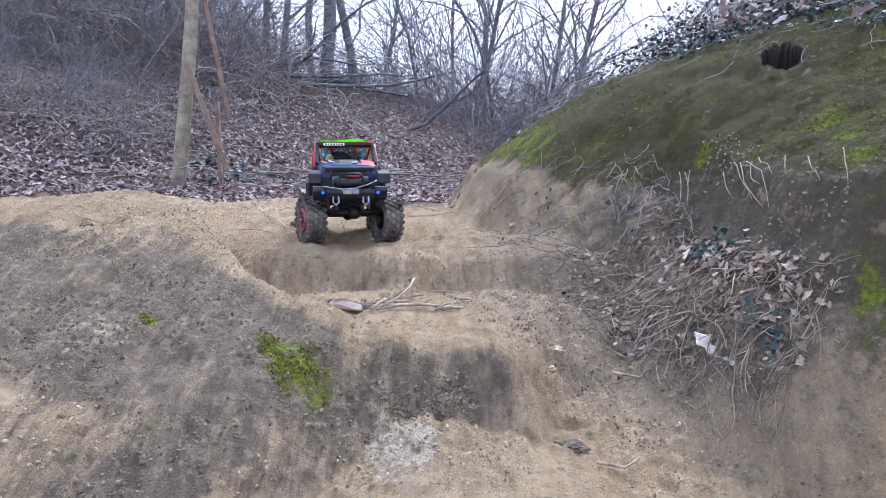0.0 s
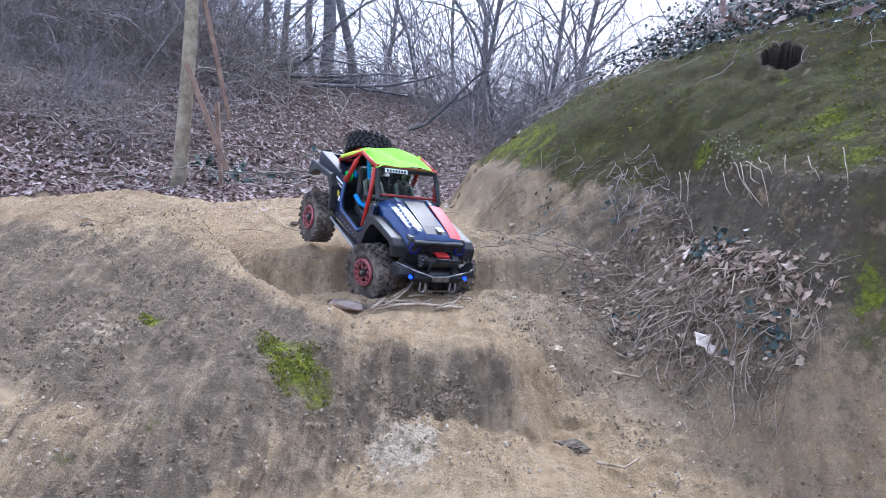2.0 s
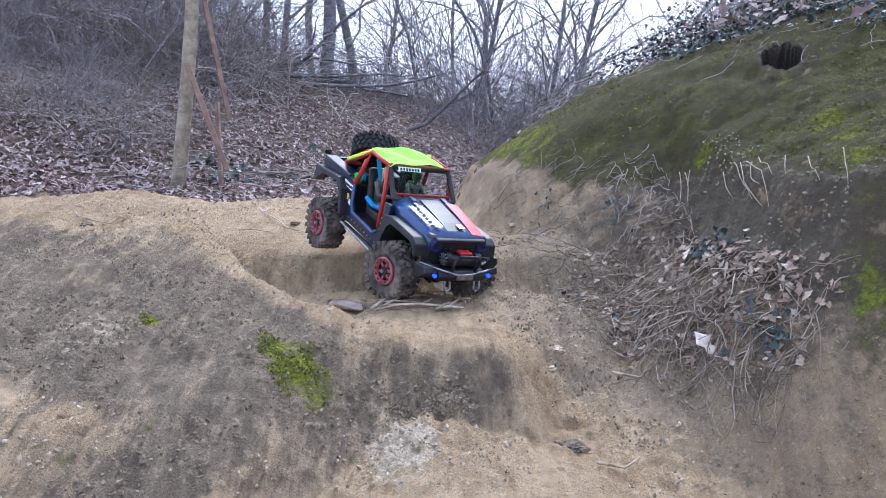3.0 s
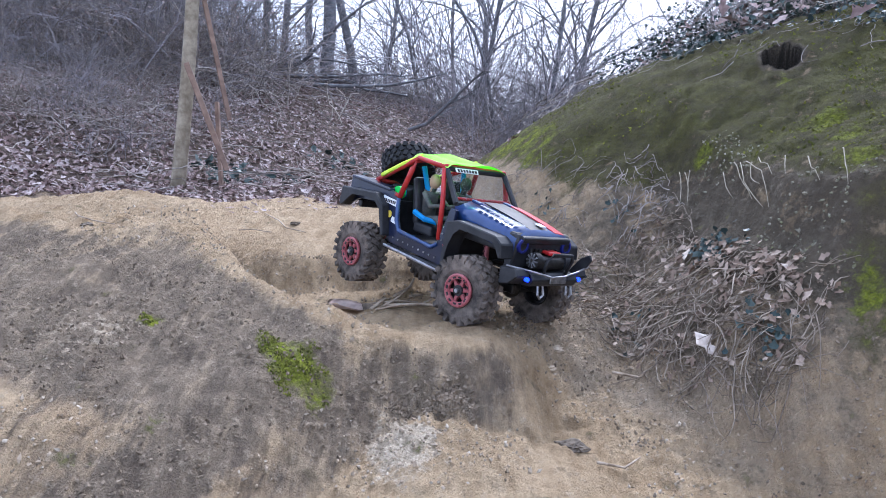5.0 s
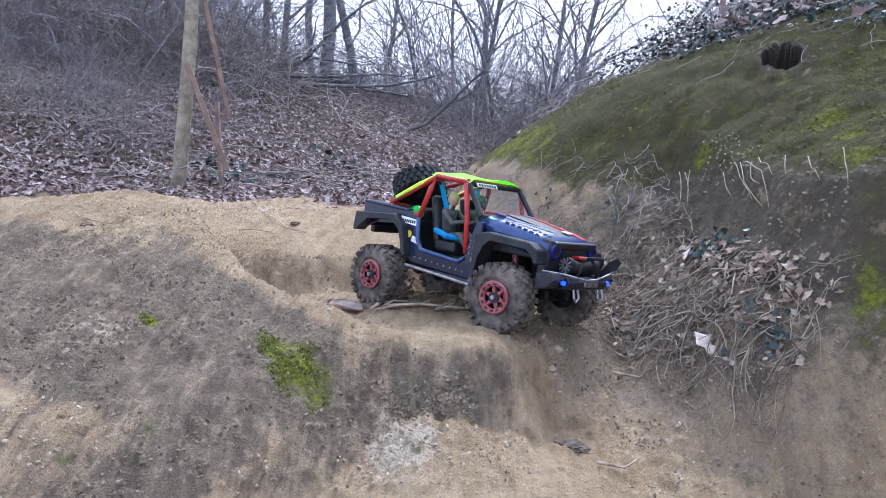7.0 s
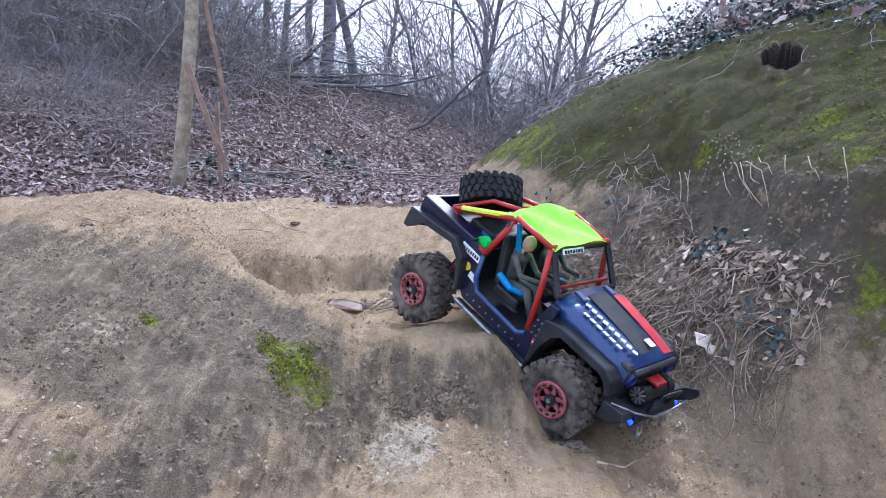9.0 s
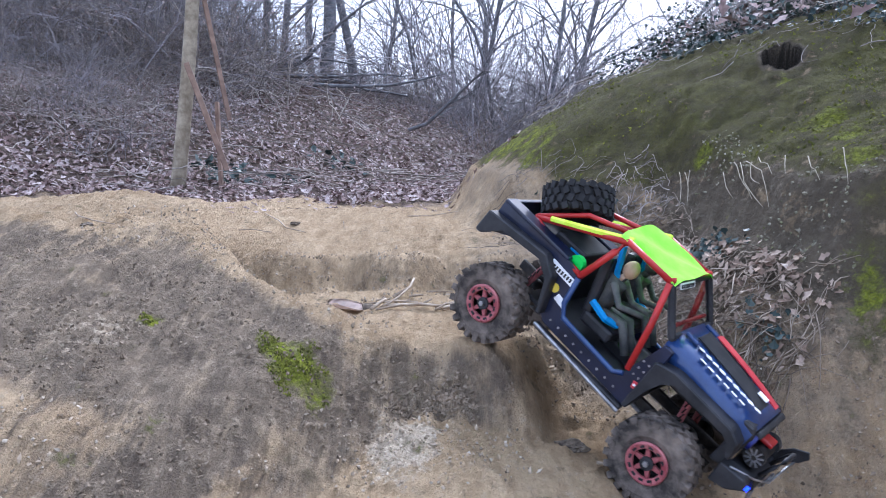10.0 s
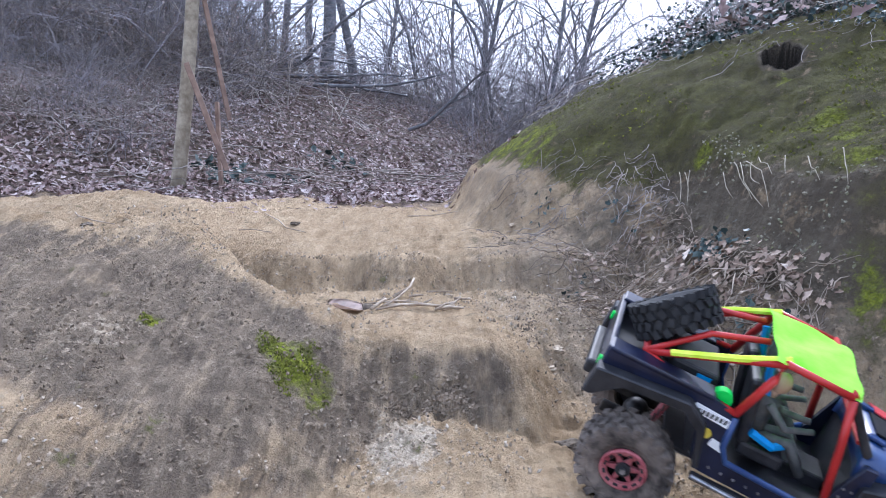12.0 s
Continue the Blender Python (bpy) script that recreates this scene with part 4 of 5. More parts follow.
def crumbs():
    n = 6500
    x, y = rng.uniform(-0.75, 0.8, n), rng.uniform(1.0, 2.5, n)
    z = zones(x, y)
    keep = (bank_s(x, y) < 0.08) & (z["sand"] * (1 - z["moss"]) > 0.4) & (fbm(x * 5, y * 5, 9, 2) > -0.12)
    scatter("sand_crumbs", CHIP_V, CHIP_F, x[keep], y[keep], 0.005, CRUMB, "small tan crumbs of sandstone on the trail", "crumbs", 0.5, 0.001)
    x, y = rng.uniform(-0.8, 0.05, n), rng.uniform(0.95, 2.0, n)
    keep = (zones(x, y)["sand"] < 0.4) & (fbm(x * 6, y * 6, 19, 2) > 0.0)
    scatter("crust_grit", CHIP_V, CHIP_F, x[keep], y[keep], 0.005, DARKCRUMB, "grey grit on the crusted mound", "grit", 0.5, 0.0)
    for cx, cy, w, k in ((-0.064, 1.475, 0.014, 160), (0.012, 1.49, 0.018, 300), (-0.05, 1.33, 0.06, 160)):
        x, y = cx + w * rng.normal(0, 1, k), cy + w * 0.7 * rng.normal(0, 1, k)
        scatter("crumbled_earth", CHIP_V, CHIP_F, x, y, 0.0055 if w < 0.05 else 0.004, DARKCRUMB if w < 0.05 else CRUMB, "crumbling lumps of earth below the broken edge", "crumbs", 0.7, 0.001)
    k = 4200
    y = rng.uniform(1.4, 2.7, k)
    x = rng.uniform(-0.22, 0.3, k) - bank_s(0 * y, y)
    keep = (fbm(x * 7, y * 7, 29, 2) > -0.05) & (x > 0.13)
    scatter("slope_crumbs", CHIP_V, CHIP_F, x[keep], y[keep], 0.0055, DARKCRUMB, "brown crumbs of earth below the heap", "crumbs", 0.6, 0.0)
    k = 40000
    x, y = rng.uniform(-0.6, 0.05, k), rng.uniform(1.3, 1.8, k)
    lush = zones(x, y)["lush"]
    keep = (lush > 0.2) & (lush * 0.9 + 1.1 * fbm(x * 32, y * 32, 41, 3) > 0.47)
    scatter("moss_tufts", CHIP_V, CHIP_F, x[keep], y[keep], 0.003, MOSSY, "bright green moss tufts on the mound", "moss", 0.6, 0.001)
    k = 16000
    x, y = rng.uniform(0.3, 1.3, k), rng.uniform(1.9, 5.5, k)
    keep = (zones(x, y)["moss"] > 0.6) & (fbm(x * 6, y * 6, 43, 3) > 0.05)
    scatter("bank_moss", CHIP_V, CHIP_F, x[keep], y[keep], 0.0065, MOSSY, "olive moss cushions on the bank", "moss", 0.5, -0.002)


crumbs()


def twig_into(verts, faces, pts, r0, r1, sides=3):
    base = len(verts)
    n = len(pts)
    for i, p in enumerate(pts):
        d = pts[min(i + 1, n - 1)] - pts[max(i - 1, 0)]
        d = d / (np.linalg.norm(d) + 1e-9)
        a = np.cross(d, (0.3, 0.2, 0.93) if abs(d[2]) < 0.85 else (0.9, 0.3, 0.1))
        a = a / np.linalg.norm(a)
        b = np.cross(d, a)
        r = r0 + (r1 - r0) * i / (n - 1)
        for k in range(sides):
            t = k * math.tau / sides
            verts.append(p + r * (math.cos(t) * a + math.sin(t) * b))
    for i in range(n - 1):
        for k in range(sides):
            q, k2 = base + i * sides, (k + 1) % sides
            faces.append((q + k, q + k2, q + sides + k2, q + sides + k))


def mesh_of(name, verts, faces, material, smooth=True):
    me = bpy.data.meshes.new(name)
    me.from_pydata([tuple(v) for v in verts], [], faces)
    me.materials.append(material)
    if smooth:
        me.shade_smooth()
    return me


def wander(p, d, length, segs, wobble, pull=(0, 0, 0)):
    """A bent line of points from p in the direction d."""
    pts = [np.array(p, float)]
    d = np.array(d, float) / np.linalg.norm(d)
    for _ in range(segs):
        d = d + rng.normal(0, wobble, 3) + np.array(pull)
        d /= np.linalg.norm(d)
        pts.append(pts[-1] + d * length / segs)
    return pts


def lying_twigs(name, x, y, length, r, label, height_range=(0.0, 0.03), steep=0.25, flow=None, wood=None):
    verts, faces = [], []
    y = y * DEEP
    z = height(x, y)
    for xi, yi, zi in zip(x, y, z):
        a = rng.uniform(0, math.tau)
        d = np.array((math.cos(a), math.sin(a), rng.normal(0, steep)))
        if flow is not None:
            d = np.array(flow) + rng.normal(0, 0.45, 3)
        pts = wander((xi, yi, zi), d, length * rng.uniform(0.5, 1.5), 6, 0.28)
        q = np.array(pts)
        if yi < 2.0 and xi < 0.8:  # the heap stays at the foot of the cut
            q[:, 0] -= np.maximum(0, bank_s(q[:, 0], q[:, 1] / DEEP) - 0.31)
        q[:, 2] = np.maximum(height(q[:, 0], q[:, 1]) + rng.uniform(*height_range), q[:, 2] * 0.35 + 0.65 * height(q[:, 0], q[:, 1]))
        rr = r * rng.uniform(0.6, 1.5)
        twig_into(verts, faces, list(q), rr, rr * 0.5)
    return tagged(new(name, mesh_of(name, verts, faces, wood or TWIGS)), label, "twigs", kind="stuff")


def brush_heap():
    x, y = brush_place(800)
    lying_twigs("brush_twigs", x, y, 0.085, 0.001, "tangle of thin grey twigs on the bank's foot", (0.001, 0.016), wood=HEAPTWIGS)
    x, y = brush_place(150, (0.12, 0.29), (1.62, 2.15))
    lying_twigs("hanging_stems", x, y, 0.09, 0.0012, "dry stems trailing down the heap", (0.004, 0.022), flow=(-0.7, -0.35, -0.7), wood=HEAPTWIGS)
    x, y = brush_place(360)
    scatter("heap_leaves", LEAF_V, LEAF_F, x, y, 0.017, HEAPLEAF, "dead oak leaves caught in the twigs", "leaf litter", 0.3, 0.004, 1.0, rng.uniform(0, 0.012, len(x)))
    x, y = brush_place(210, (0.2, 0.31), (1.7, 2.25))
    scatter("heap_top_leaves", LEAF_V, LEAF_F, x, y, 0.02, HEAPLEAF, "pale dead oak leaves along the top of the heap", "leaf litter", 0.35, 0.008, 1.0, rng.uniform(0, 0.018, len(x)))
    x, y = brush_place(80, (0.19, 0.32), (2.45, 2.76))
    lying_twigs("ledge_roots", x, y, 0.06, 0.0012, "grey roots matted along the ledge", (0.004, 0.03))
    for x0, y0, k in ((0.545, 2.175, 60), (0.57, 2.1, 30), (0.27, 2.86, 14), (0.536, 1.744, 30), (0.352, 1.988, 18), (0.435, 2.57, 14), (0.3, 2.28, 10)):
        x, y = x0 + 0.022 * rng.normal(0, 1, k), y0 + 0.035 * rng.normal(0, 1, k)
        scatter("ivy_sprig", IVY_V, IVY_F, x, y, 0.013, IVY, "small dark green ivy sprig among the dead leaves", "ivy", 0.5, 0.006, 1.0, rng.uniform(0, 0.016, k))
    n = 130
    x, y = rng.uniform(0.1, 0.5, n), rng.uniform(2.5, 3.1, n)
    keep = (bank_s(x, y) < 0.2) & (bank_s(x, y) > -0.12)
    lying_twigs("trail_stems", x[keep], y[keep], 0.07, 0.0009, "thin dry stems along the trail's edge", (0.001, 0.008))
    k = 700
    y = rng.uniform(1.75, 2.6, k)
    x = rng.uniform(0.3, 0.46, k) - bank_s(0 * y, y)
    keep = fbm(x * 9, y * 9, 47, 2) > 0.05
    scatter("lichen_flakes", CHIP_V, CHIP_F, x[keep], y[keep], 0.006, LICHEN, "pale crumbs and lichen flakes on the dark cut bank", "flakes", 0.5, 0.0)


leaf_litter()
brush_heap()


def crest_brush():
    """Dead stems, ivy and leaves along the top of the mossy bank."""
    n = 150
    y = rng.uniform(2.7, 7.0, n)
    s = np.where(y > 3.8, rng.uniform(0.2, 0.55, n), rng.uniform(0.85, 1.3, n))
    lying_twigs("crest_twigs", s - bank_s(0 * y, y), y, 0.14, 0.002, "dry stems matted along the top of the bank", (0.01, 0.08))
    n = 30000
    y = rng.uniform(2.4, 8.0, n)
    s = rng.uniform(0.62, 2.4, n) + 0.2 * np.sin(y * 5)
    x = s - bank_s(0 * y, y)
    keep = (fbm(x * 3, y * 3, 61, 2) > -0.16) & (plan_height(x, y) > ZC + 0.33 + 0.1 * fbm(x * 4, y * 4, 63, 2))
    x, y = x[keep], y[keep]
    tall = np.clip(0.09 + 0.3 * fbm(x * 4, y * 4, 67, 3), 0.01, 0.3)
    scatter("ivy_cover", IVY_V, IVY_F, x, y, 0.016, IVY, "dark ivy leaves over the bank's top", "ivy", 0.6, 0.01, 1.0, tall * rng.uniform(0, 1, len(x)))
    n = 260
    y = rng.uniform(2.4, 4.8, n)
    x = rng.uniform(0.3, 1.1, n) - bank_s(0 * y, y)
    h = plan_height(x, y) - ZC
    keep = (h > 0.27) & (h < 0.42) & (y > 2.75)
    lying_twigs("crest_roots", x[keep], y[keep], 0.09, 0.0013, "pale dry stems hanging over the crest", (0.004, 0.03), flow=(-0.6, -0.5, -0.5))
    n = 900
    y = rng.uniform(2.6, 7, n)
    x = rng.uniform(0.7, 2.2, n) - bank_s(0 * y, y)
    keep = plan_height(x, y) > ZC + 0.36
    scatter("crest_leaves", LEAF_V, LEAF_F, x[keep], y[keep], 0.06, LITTER, "dead leaves among the ivy", "leaf litter", 0.5, 0.02, 1.0, rng.uniform(0, 0.1, keep.sum()))


crest_brush()


def hanging_root(x, y, x_end, y_end):
    """A root that hangs a little clear of the bank between two places of the plan."""
    bend, out = rng.normal(0, 0.004), rng.uniform(0.006, 0.014)
    pts = []
    for f in (0, 0.12, 0.3, 0.5, 0.75, 1.0):
        u, v = x + (x_end - x) * f + bend * math.sin(math.pi * f), (y + (y_end - y) * f) * DEEP
        pts.append((u, v, ground_z(u, v) + (0.003 if f == 0 else out)))
    ob = part("hanging_root", tube(pts, 0.0012, 5, None, 0.0007), ROOTWOOD, None, "", True)
    return tagged(ob, "thin pale root hanging from the bank's ledge", "root", "roots on the ledge")


for _place in ((0.578, 2.6, 0.548, 2.453), (0.588, 2.585, 0.561, 2.434), (0.597, 2.57, 0.58, 2.5), (0.417, 2.689, 0.42, 2.575), (0.424, 2.685, 0.43, 2.57), (0.655, 2.391, 0.635, 2.178), (0.663, 2.375, 0.636, 2.103), (0.672, 2.36, 0.638, 2.072), (0.685, 2.322, 0.664, 2.147),
               (0.678, 2.335, 0.65, 2.18), (0.64, 2.43, 0.63, 2.3), (0.718, 2.234, 0.671, 2.083), (0.719, 2.099, 0.691, 1.947), (0.476, 2.747, 0.451, 2.681), (0.75, 2.0, 0.71, 1.86)):
    hanging_root(*_place)


def stick(points, r, lift=0.006, label="dry broken stick lying on the sand", group="sticks on the sand"):
    """A stick that follows the ground along a line in plan."""
    pts = [(x, y * DEEP, ground_z(x, y * DEEP) + lift + h) for x, y, h in points]
    ob = part("stick", tube(pts, r, 7, None, r * 0.6), STICKWOOD, None, "", True)
    return tagged(ob, label, "stick", group)


for _p, _r in ((((-0.11, 2.03, 0), (-0.05, 2.025, 0.004), (0.0, 2.03, 0.006), (0.04, 2., 0.003)), 0.0035), (((-0.13, 2.01, 0), (-0.08, 2.02, 0.006), (-0.02, 2.04, 0.004), (0.03, 2.015, 0)), 0.0025),
               (((-0.12, 2.06, 0), (-0.09, 2.09, 0.012), (-0.065, 2.13, 0.022)), 0.003), (((-0.1, 2.12, 0.0), (-0.068, 2.16, 0.015), (-0.06, 2.18, 0.03)), 0.004),
               (((-0.16, 2.08, 0), (-0.1, 2.07, 0.008), (-0.05, 2.08, 0.003)), 0.002), (((-0.14, 2.03, 0), (-0.12, 2.07, 0.01), (-0.115, 2.1, 0.004)), 0.004),
               (((-0.03, 2.19, 0), (0.02, 2.2, 0.002)), 0.002), (((0.215, 1.42, 0), (0.26, 1.46, 0.002), (0.3, 1.55, 0.006)), 0.0022),
               (((-0.56, 3.35, 0), (-0.5, 3.22, 0.004), (-0.47, 3.16, 0), (-0.4, 3.08, 0.003)), 0.0022), (((-0.58, 3.0, 0), (-0.53, 2.93, 0.003), (-0.5, 2.91, 0), (-0.46, 2.84, 0)), 0.0018), (((-0.33, 3.5, 0), (-0.31, 3.3, 0.004), (-0.3, 3.2, 0)), 0.0018), (((-0.12, 3.6, 0), (-0.04, 3.55, 0.003), (0.05, 3.58, 0)), 0.0022),
               (((-0.8, 2.3, 0), (-0.76, 2.2, 0.003), (-0.72, 2.17, 0), (-0.66, 2.12, 0.002)), 0.0018), (((0.3, 1.83, 0.01), (0.34, 1.8, 0.006)), 0.003)):
    stick(_p, _r)


for _ in range(16):  # short broken bits in the pile
    _x, _y, _a, _l = rng.uniform(-0.15, 0.03), rng.uniform(2.0, 2.14), rng.normal(0.2, 0.6), rng.uniform(0.012, 0.045)
    stick(((_x, _y, 0.0), (_x + _l * math.cos(_a), _y + _l * math.sin(_a), rng.uniform(0, 0.01))), rng.uniform(0.0015, 0.003), label="short broken bit of dry stick in the pile")


def lump(name, x, y, size, material, label, category, seed, flat=0.6):
    """A rough clod or stone."""
    bm = bmesh.new()
    bmesh.ops.create_icosphere(bm, subdivisions=3, radius=1)
    for v in bm.verts:
        k = 1 + 0.6 * noise.noise(v.co * 1.7 + Vector((seed, 0, 0))) + 0.35 * noise.noise(v.co * 4.5 + Vector((0, seed, 0)))
        v.co = Vector((v.co.x * size[0], v.co.y * size[1], v.co.z * size[2] * flat)) * k
    ob = part(name, bm, material)
    y = y * DEEP
    ob.location = (x, y, ground_z(x, y) + size[2] * flat * 0.35)
    return tagged(ob, label, category)


CLODMAT = mat("dark_clod", (0.06, 0.048, 0.037), (0.19, 0.152, 0.115), 60, 0.95, 0, 0.8, 200, 0.003)
STONEMAT = mat("pale_sandstone", (0.3, 0.235, 0.165), (0.48, 0.39, 0.29), 50, 0.95, 0, 0.6, 200, 0.002)
lump("clod", 0.185, 1.5, (0.022, 0.016, 0.012), CLODMAT, "dark crumbly clod on the lower sand", "clod", 3)
lump("clod", 0.2, 1.49, (0.012, 0.01, 0.01), CLODMAT, "small dark clod on the lower sand", "clod", 8)
lump("stone", -0.37, 2.36, (0.02, 0.012, 0.01), STONEMAT, "pale flat stone at the foot of the step", "stone", 5)
lump("stone", 0.189, 2.9, (0.01, 0.008, 0.008), STONEMAT, "small pale stone beside the trail", "stone", 6)
lump("stone", 0.2, 1.84, (0.013, 0.01, 0.01), STONEMAT, "sandy stone below the edge", "stone", 11)
lump("stone", 0.185, 1.78, (0.01, 0.008, 0.008), STONEMAT, "sandy stone below the edge", "stone", 12)
lump("clod", -0.45, 3.22, (0.016, 0.012, 0.01), CLODMAT, "brown clod on the upper trail", "clod", 14)
lump("clod", -0.724, 2.14, (0.012, 0.01, 0.007), CLODMAT, "brown clod on top of the mound", "clod", 15)


def bark_piece():
    bm, g = bmesh.new(), []
    for i in range(9):
        f = i / 8
        g.append([bm.verts.new((-0.04 + 0.08 * f + 0.004 * math.sin(k * 2.1), (k - 3) * 0.008, 0.006 + 0.003 * math.sin(f * 5 + k) + 0.0008 * (k - 3) ** 2)) for k in range(7)])
    for a, b in zip(g, g[1:]):
        for k in range(6):
            bm.faces.new((a[k], a[k + 1], b[k + 1], b[k]))
    bmesh.ops.solidify(bm, geom=bm.faces[:], thickness=0.003)
    bark = mat("pale_bark", (0.42, 0.33, 0.29), (0.66, 0.55, 0.49), 40, 0.9, 0, 0.6, 150, 0.002)
    ob = part("bark_piece", bm, bark, None, "", True)
    end = lathe([(0.001, 0.0), (0.012, 0.0), (0.014, 0.02), (0.004, 0.024)], 12)
    knot = part("charred_end", end, CLODMAT, ob, "black charred end")
    knot.matrix_basis = pose(0.034, 0.004, 0.004, 0, 0, -70)
    ob.matrix_basis = pose(-0.195, 2.08 * DEEP, ground_z(-0.195, 2.08 * DEEP) + 0.003, 3, 5, -10)
    return tagged(ob, "curled pale bark piece with a charred end", "bark")


bark_piece()


def big_leaf(x, y, size, turn, pale):
    bm = bmesh.new()
    vs = [bm.verts.new((p[0] * size, p[1] * size, p[2] * size * 1.5)) for p in LEAF_V]
    for f in LEAF_F:
        bm.faces.new([vs[i] for i in f])
    bmesh.ops.subdivide_edges(bm, edges=bm.edges[:], cuts=2, use_grid_fill=True, smooth=0.3)
    bmesh.ops.solidify(bm, geom=bm.faces[:], thickness=0.0006)
    ob = part("dead_leaf", bm, pale, None, "", True)
    y = y * DEEP
    ob.matrix_basis = pose(x, y, ground_z(x, y) + 0.016, 42, -22, turn)
    return tagged(ob, "large pale dead leaf lying on the twigs", "leaf", "large dead leaves")


PALELEAF = mat("pale_dead_leaf", (0.36, 0.29, 0.24), (0.6, 0.52, 0.45), 60, 0.8, 0, 0.4, 200, 0.001)
for _x, _y, _s, _t in ((0.45, 1.78, 0.055, 20), (0.462, 1.864, 0.032, 120), (0.504, 1.8, 0.02, 250), (0.6, 1.83, 0.03, 70), (0.511, 2.2, 0.034, 300)):
    big_leaf(_x, _y, _s, _t, PALELEAF)

# ---- wooden post with its braces ----
def post():
    bx, by = -1.378, 5.47 * DEEP
    z = ground_z(bx, by)
    pts = [(bx + 0.115 * h + 0.006 * math.sin(h * 3), by + 0.01 * math.sin(h * 2), z - 0.06 + h) for h in (0, 0.15, 0.35, 0.6, 0.85, 1.1, 1.4, 1.75)]
    ob = part("wooden_post", tube(pts, 0.039, 14, None, 0.031), POSTWOOD, None, "", True)
    tagged(ob, "weathered round wooden post leaning slightly", "post")
    braces = []
    for p, q, w, name in (((-1.275, 5.36, z + 0.63), (-1.1, 5.42, z + 0.1), 0.05, "brace"), ((-1.245, 5.56, z + 1.1), (-1.12, 5.62, z + 0.36), 0.042, "brace"), ((-1.2, 5.7, z + 0.46), (-1.19, 5.7, z - 0.03), 0.034, "stub_post")):
        p, q = Vector((p[0], p[1] * DEEP, p[2])), Vector((q[0], q[1] * DEEP, q[2]))
        m = Matrix.Translation((p + q) / 2) @ (q - p).to_track_quat("Z", "Y").to_matrix().to_4x4()
        bm = block((0, 0, 0), (w, w * 0.55, (q - p).length), 0.003)
        bmesh.ops.transform(bm, matrix=m, verts=bm.verts)
        part(name, bm, PLANKWOOD, ob, "reddish sawn brace plank" if name == "brace" else "short dark stub post")
    return ob


post()


# ---- trees and thicket ----
def grow(verts, faces, p, d, length, r, level, pull):
    segs = 8 if level == 0 else 5
    pts = wander(p, d, length, segs, 0.13 + 0.06 * level, (0, 0, pull))
    twig_into(verts, faces, pts, r, r * (0.45 if level < 3 else 0.4), 6 if level == 0 else (4 if level == 1 else 3))
    if level >= 3:
        return
    kids = (17, 7, 5)[level]
    for k in range(kids):
        f = rng.uniform(0.06 if level == 0 else 0.15, 1.0)
        i = min(int(f * segs), segs - 1)
        q = pts[i] + (pts[i + 1] - pts[i]) * (f * segs - i)
        a = rng.uniform(0, math.tau)
        dd = pts[i + 1] - pts[i]
        dd = dd / np.linalg.norm(dd) * 0.75 + np.array((math.cos(a), math.sin(a), rng.uniform(-0.1, 0.5))) * 0.8
        grow(verts, faces, q, dd, length * rng.uniform(0.28, 0.5), r * (1 - 0.55 * f) * rng.uniform(0.3, 0.5), level + 1, 0.03)


def bare_tree(kind):
    tall, r = ((6.0, 0.055), (5.0, 0.042), (7.0, 0.09), (4.2, 0.024))[kind]
    verts, faces = [], []
    grow(verts, faces, (0, 0, -0.2), (rng.normal(0, 0.1), rng.normal(0, 0.05), 1), tall, r, 0, 0.02)
    tree = new("bare_tree")
    a = new("trunk", mesh_of("trunk", verts, faces, BARK))
    a.parent = tree
    return tagged(tree, "tall leafless tree with grey bark", "tree", "bare trees")


def bush(kind):
    verts, faces = [], []
    tall = (1.7, 1.3, 2.2, 1.0)[kind]
    for _ in range(30):
        a, lean = rng.uniform(0, math.tau), rng.uniform(0.05, 1.2)
        p = (0.35 * rng.normal(), 0.35 * rng.normal(), -0.1)
        pts = wander(p, (math.cos(a) * lean, math.sin(a) * lean, 1), tall * rng.uniform(0.6, 1.3), 7, 0.3, (0, 0, -0.03))
        r = rng.uniform(0.003, 0.0085)
        twig_into(verts, faces, pts, r, r * 0.4)
        for _ in range(5):
            i = rng.integers(1, 6)
            d = pts[i] - pts[i - 1]
            d = d / np.linalg.norm(d) + rng.normal(0, 0.6, 3)
            q = wander(pts[i], d, tall * rng.uniform(0.2, 0.55), 5, 0.32)
            twig_into(verts, faces, q, r * 0.55, r * 0.25)
            if rng.uniform() < 0.6:
                twig_into(verts, faces, wander(q[2], d + rng.normal(0, 0.8, 3), tall * 0.2, 3, 0.25), r * 0.35, r * 0.2)
    ob = new("thicket_bush")
    new("branchwork", mesh_of("branchwork", verts, faces, TWIGS if kind % 2 else BRANCH)).parent = ob
    if kind == 1:  # beech-like shrub that keeps its brown leaves
        tips = np.array(verts)[rng.integers(0, len(verts), 420)] + rng.normal(0, 0.03, (420, 3))
        q = rng.normal(0, 1, (420, 3, 3))
        v = tips[:, None] + 0.03 * (LEAF_V[None] @ (q / np.linalg.norm(q, axis=2, keepdims=True)))
        f = (np.array(LEAF_F)[None] + (np.arange(420) * len(LEAF_V))[:, None, None]).reshape(-1, 3)
        new("dead_foliage", mesh_of("dead_foliage", v.reshape(-1, 3), f.tolist(), LITTER, False)).parent = ob
    return tagged(ob, "leafless tangled shrub of thin brown stems", "bush", "thicket")


def place(ob, made, x, y, scale, first):
    y = y * DEEP
    m = pose(x, y, ground_z(x, y) - 0.02, 0, 0, rng.uniform(0, 360)) @ Matrix.Scale(scale, 4)
    if first:
        ob.matrix_basis = m
        return ob
    c = copy_thing(ob, m)
    c.scale = (scale, scale, scale)
    return c


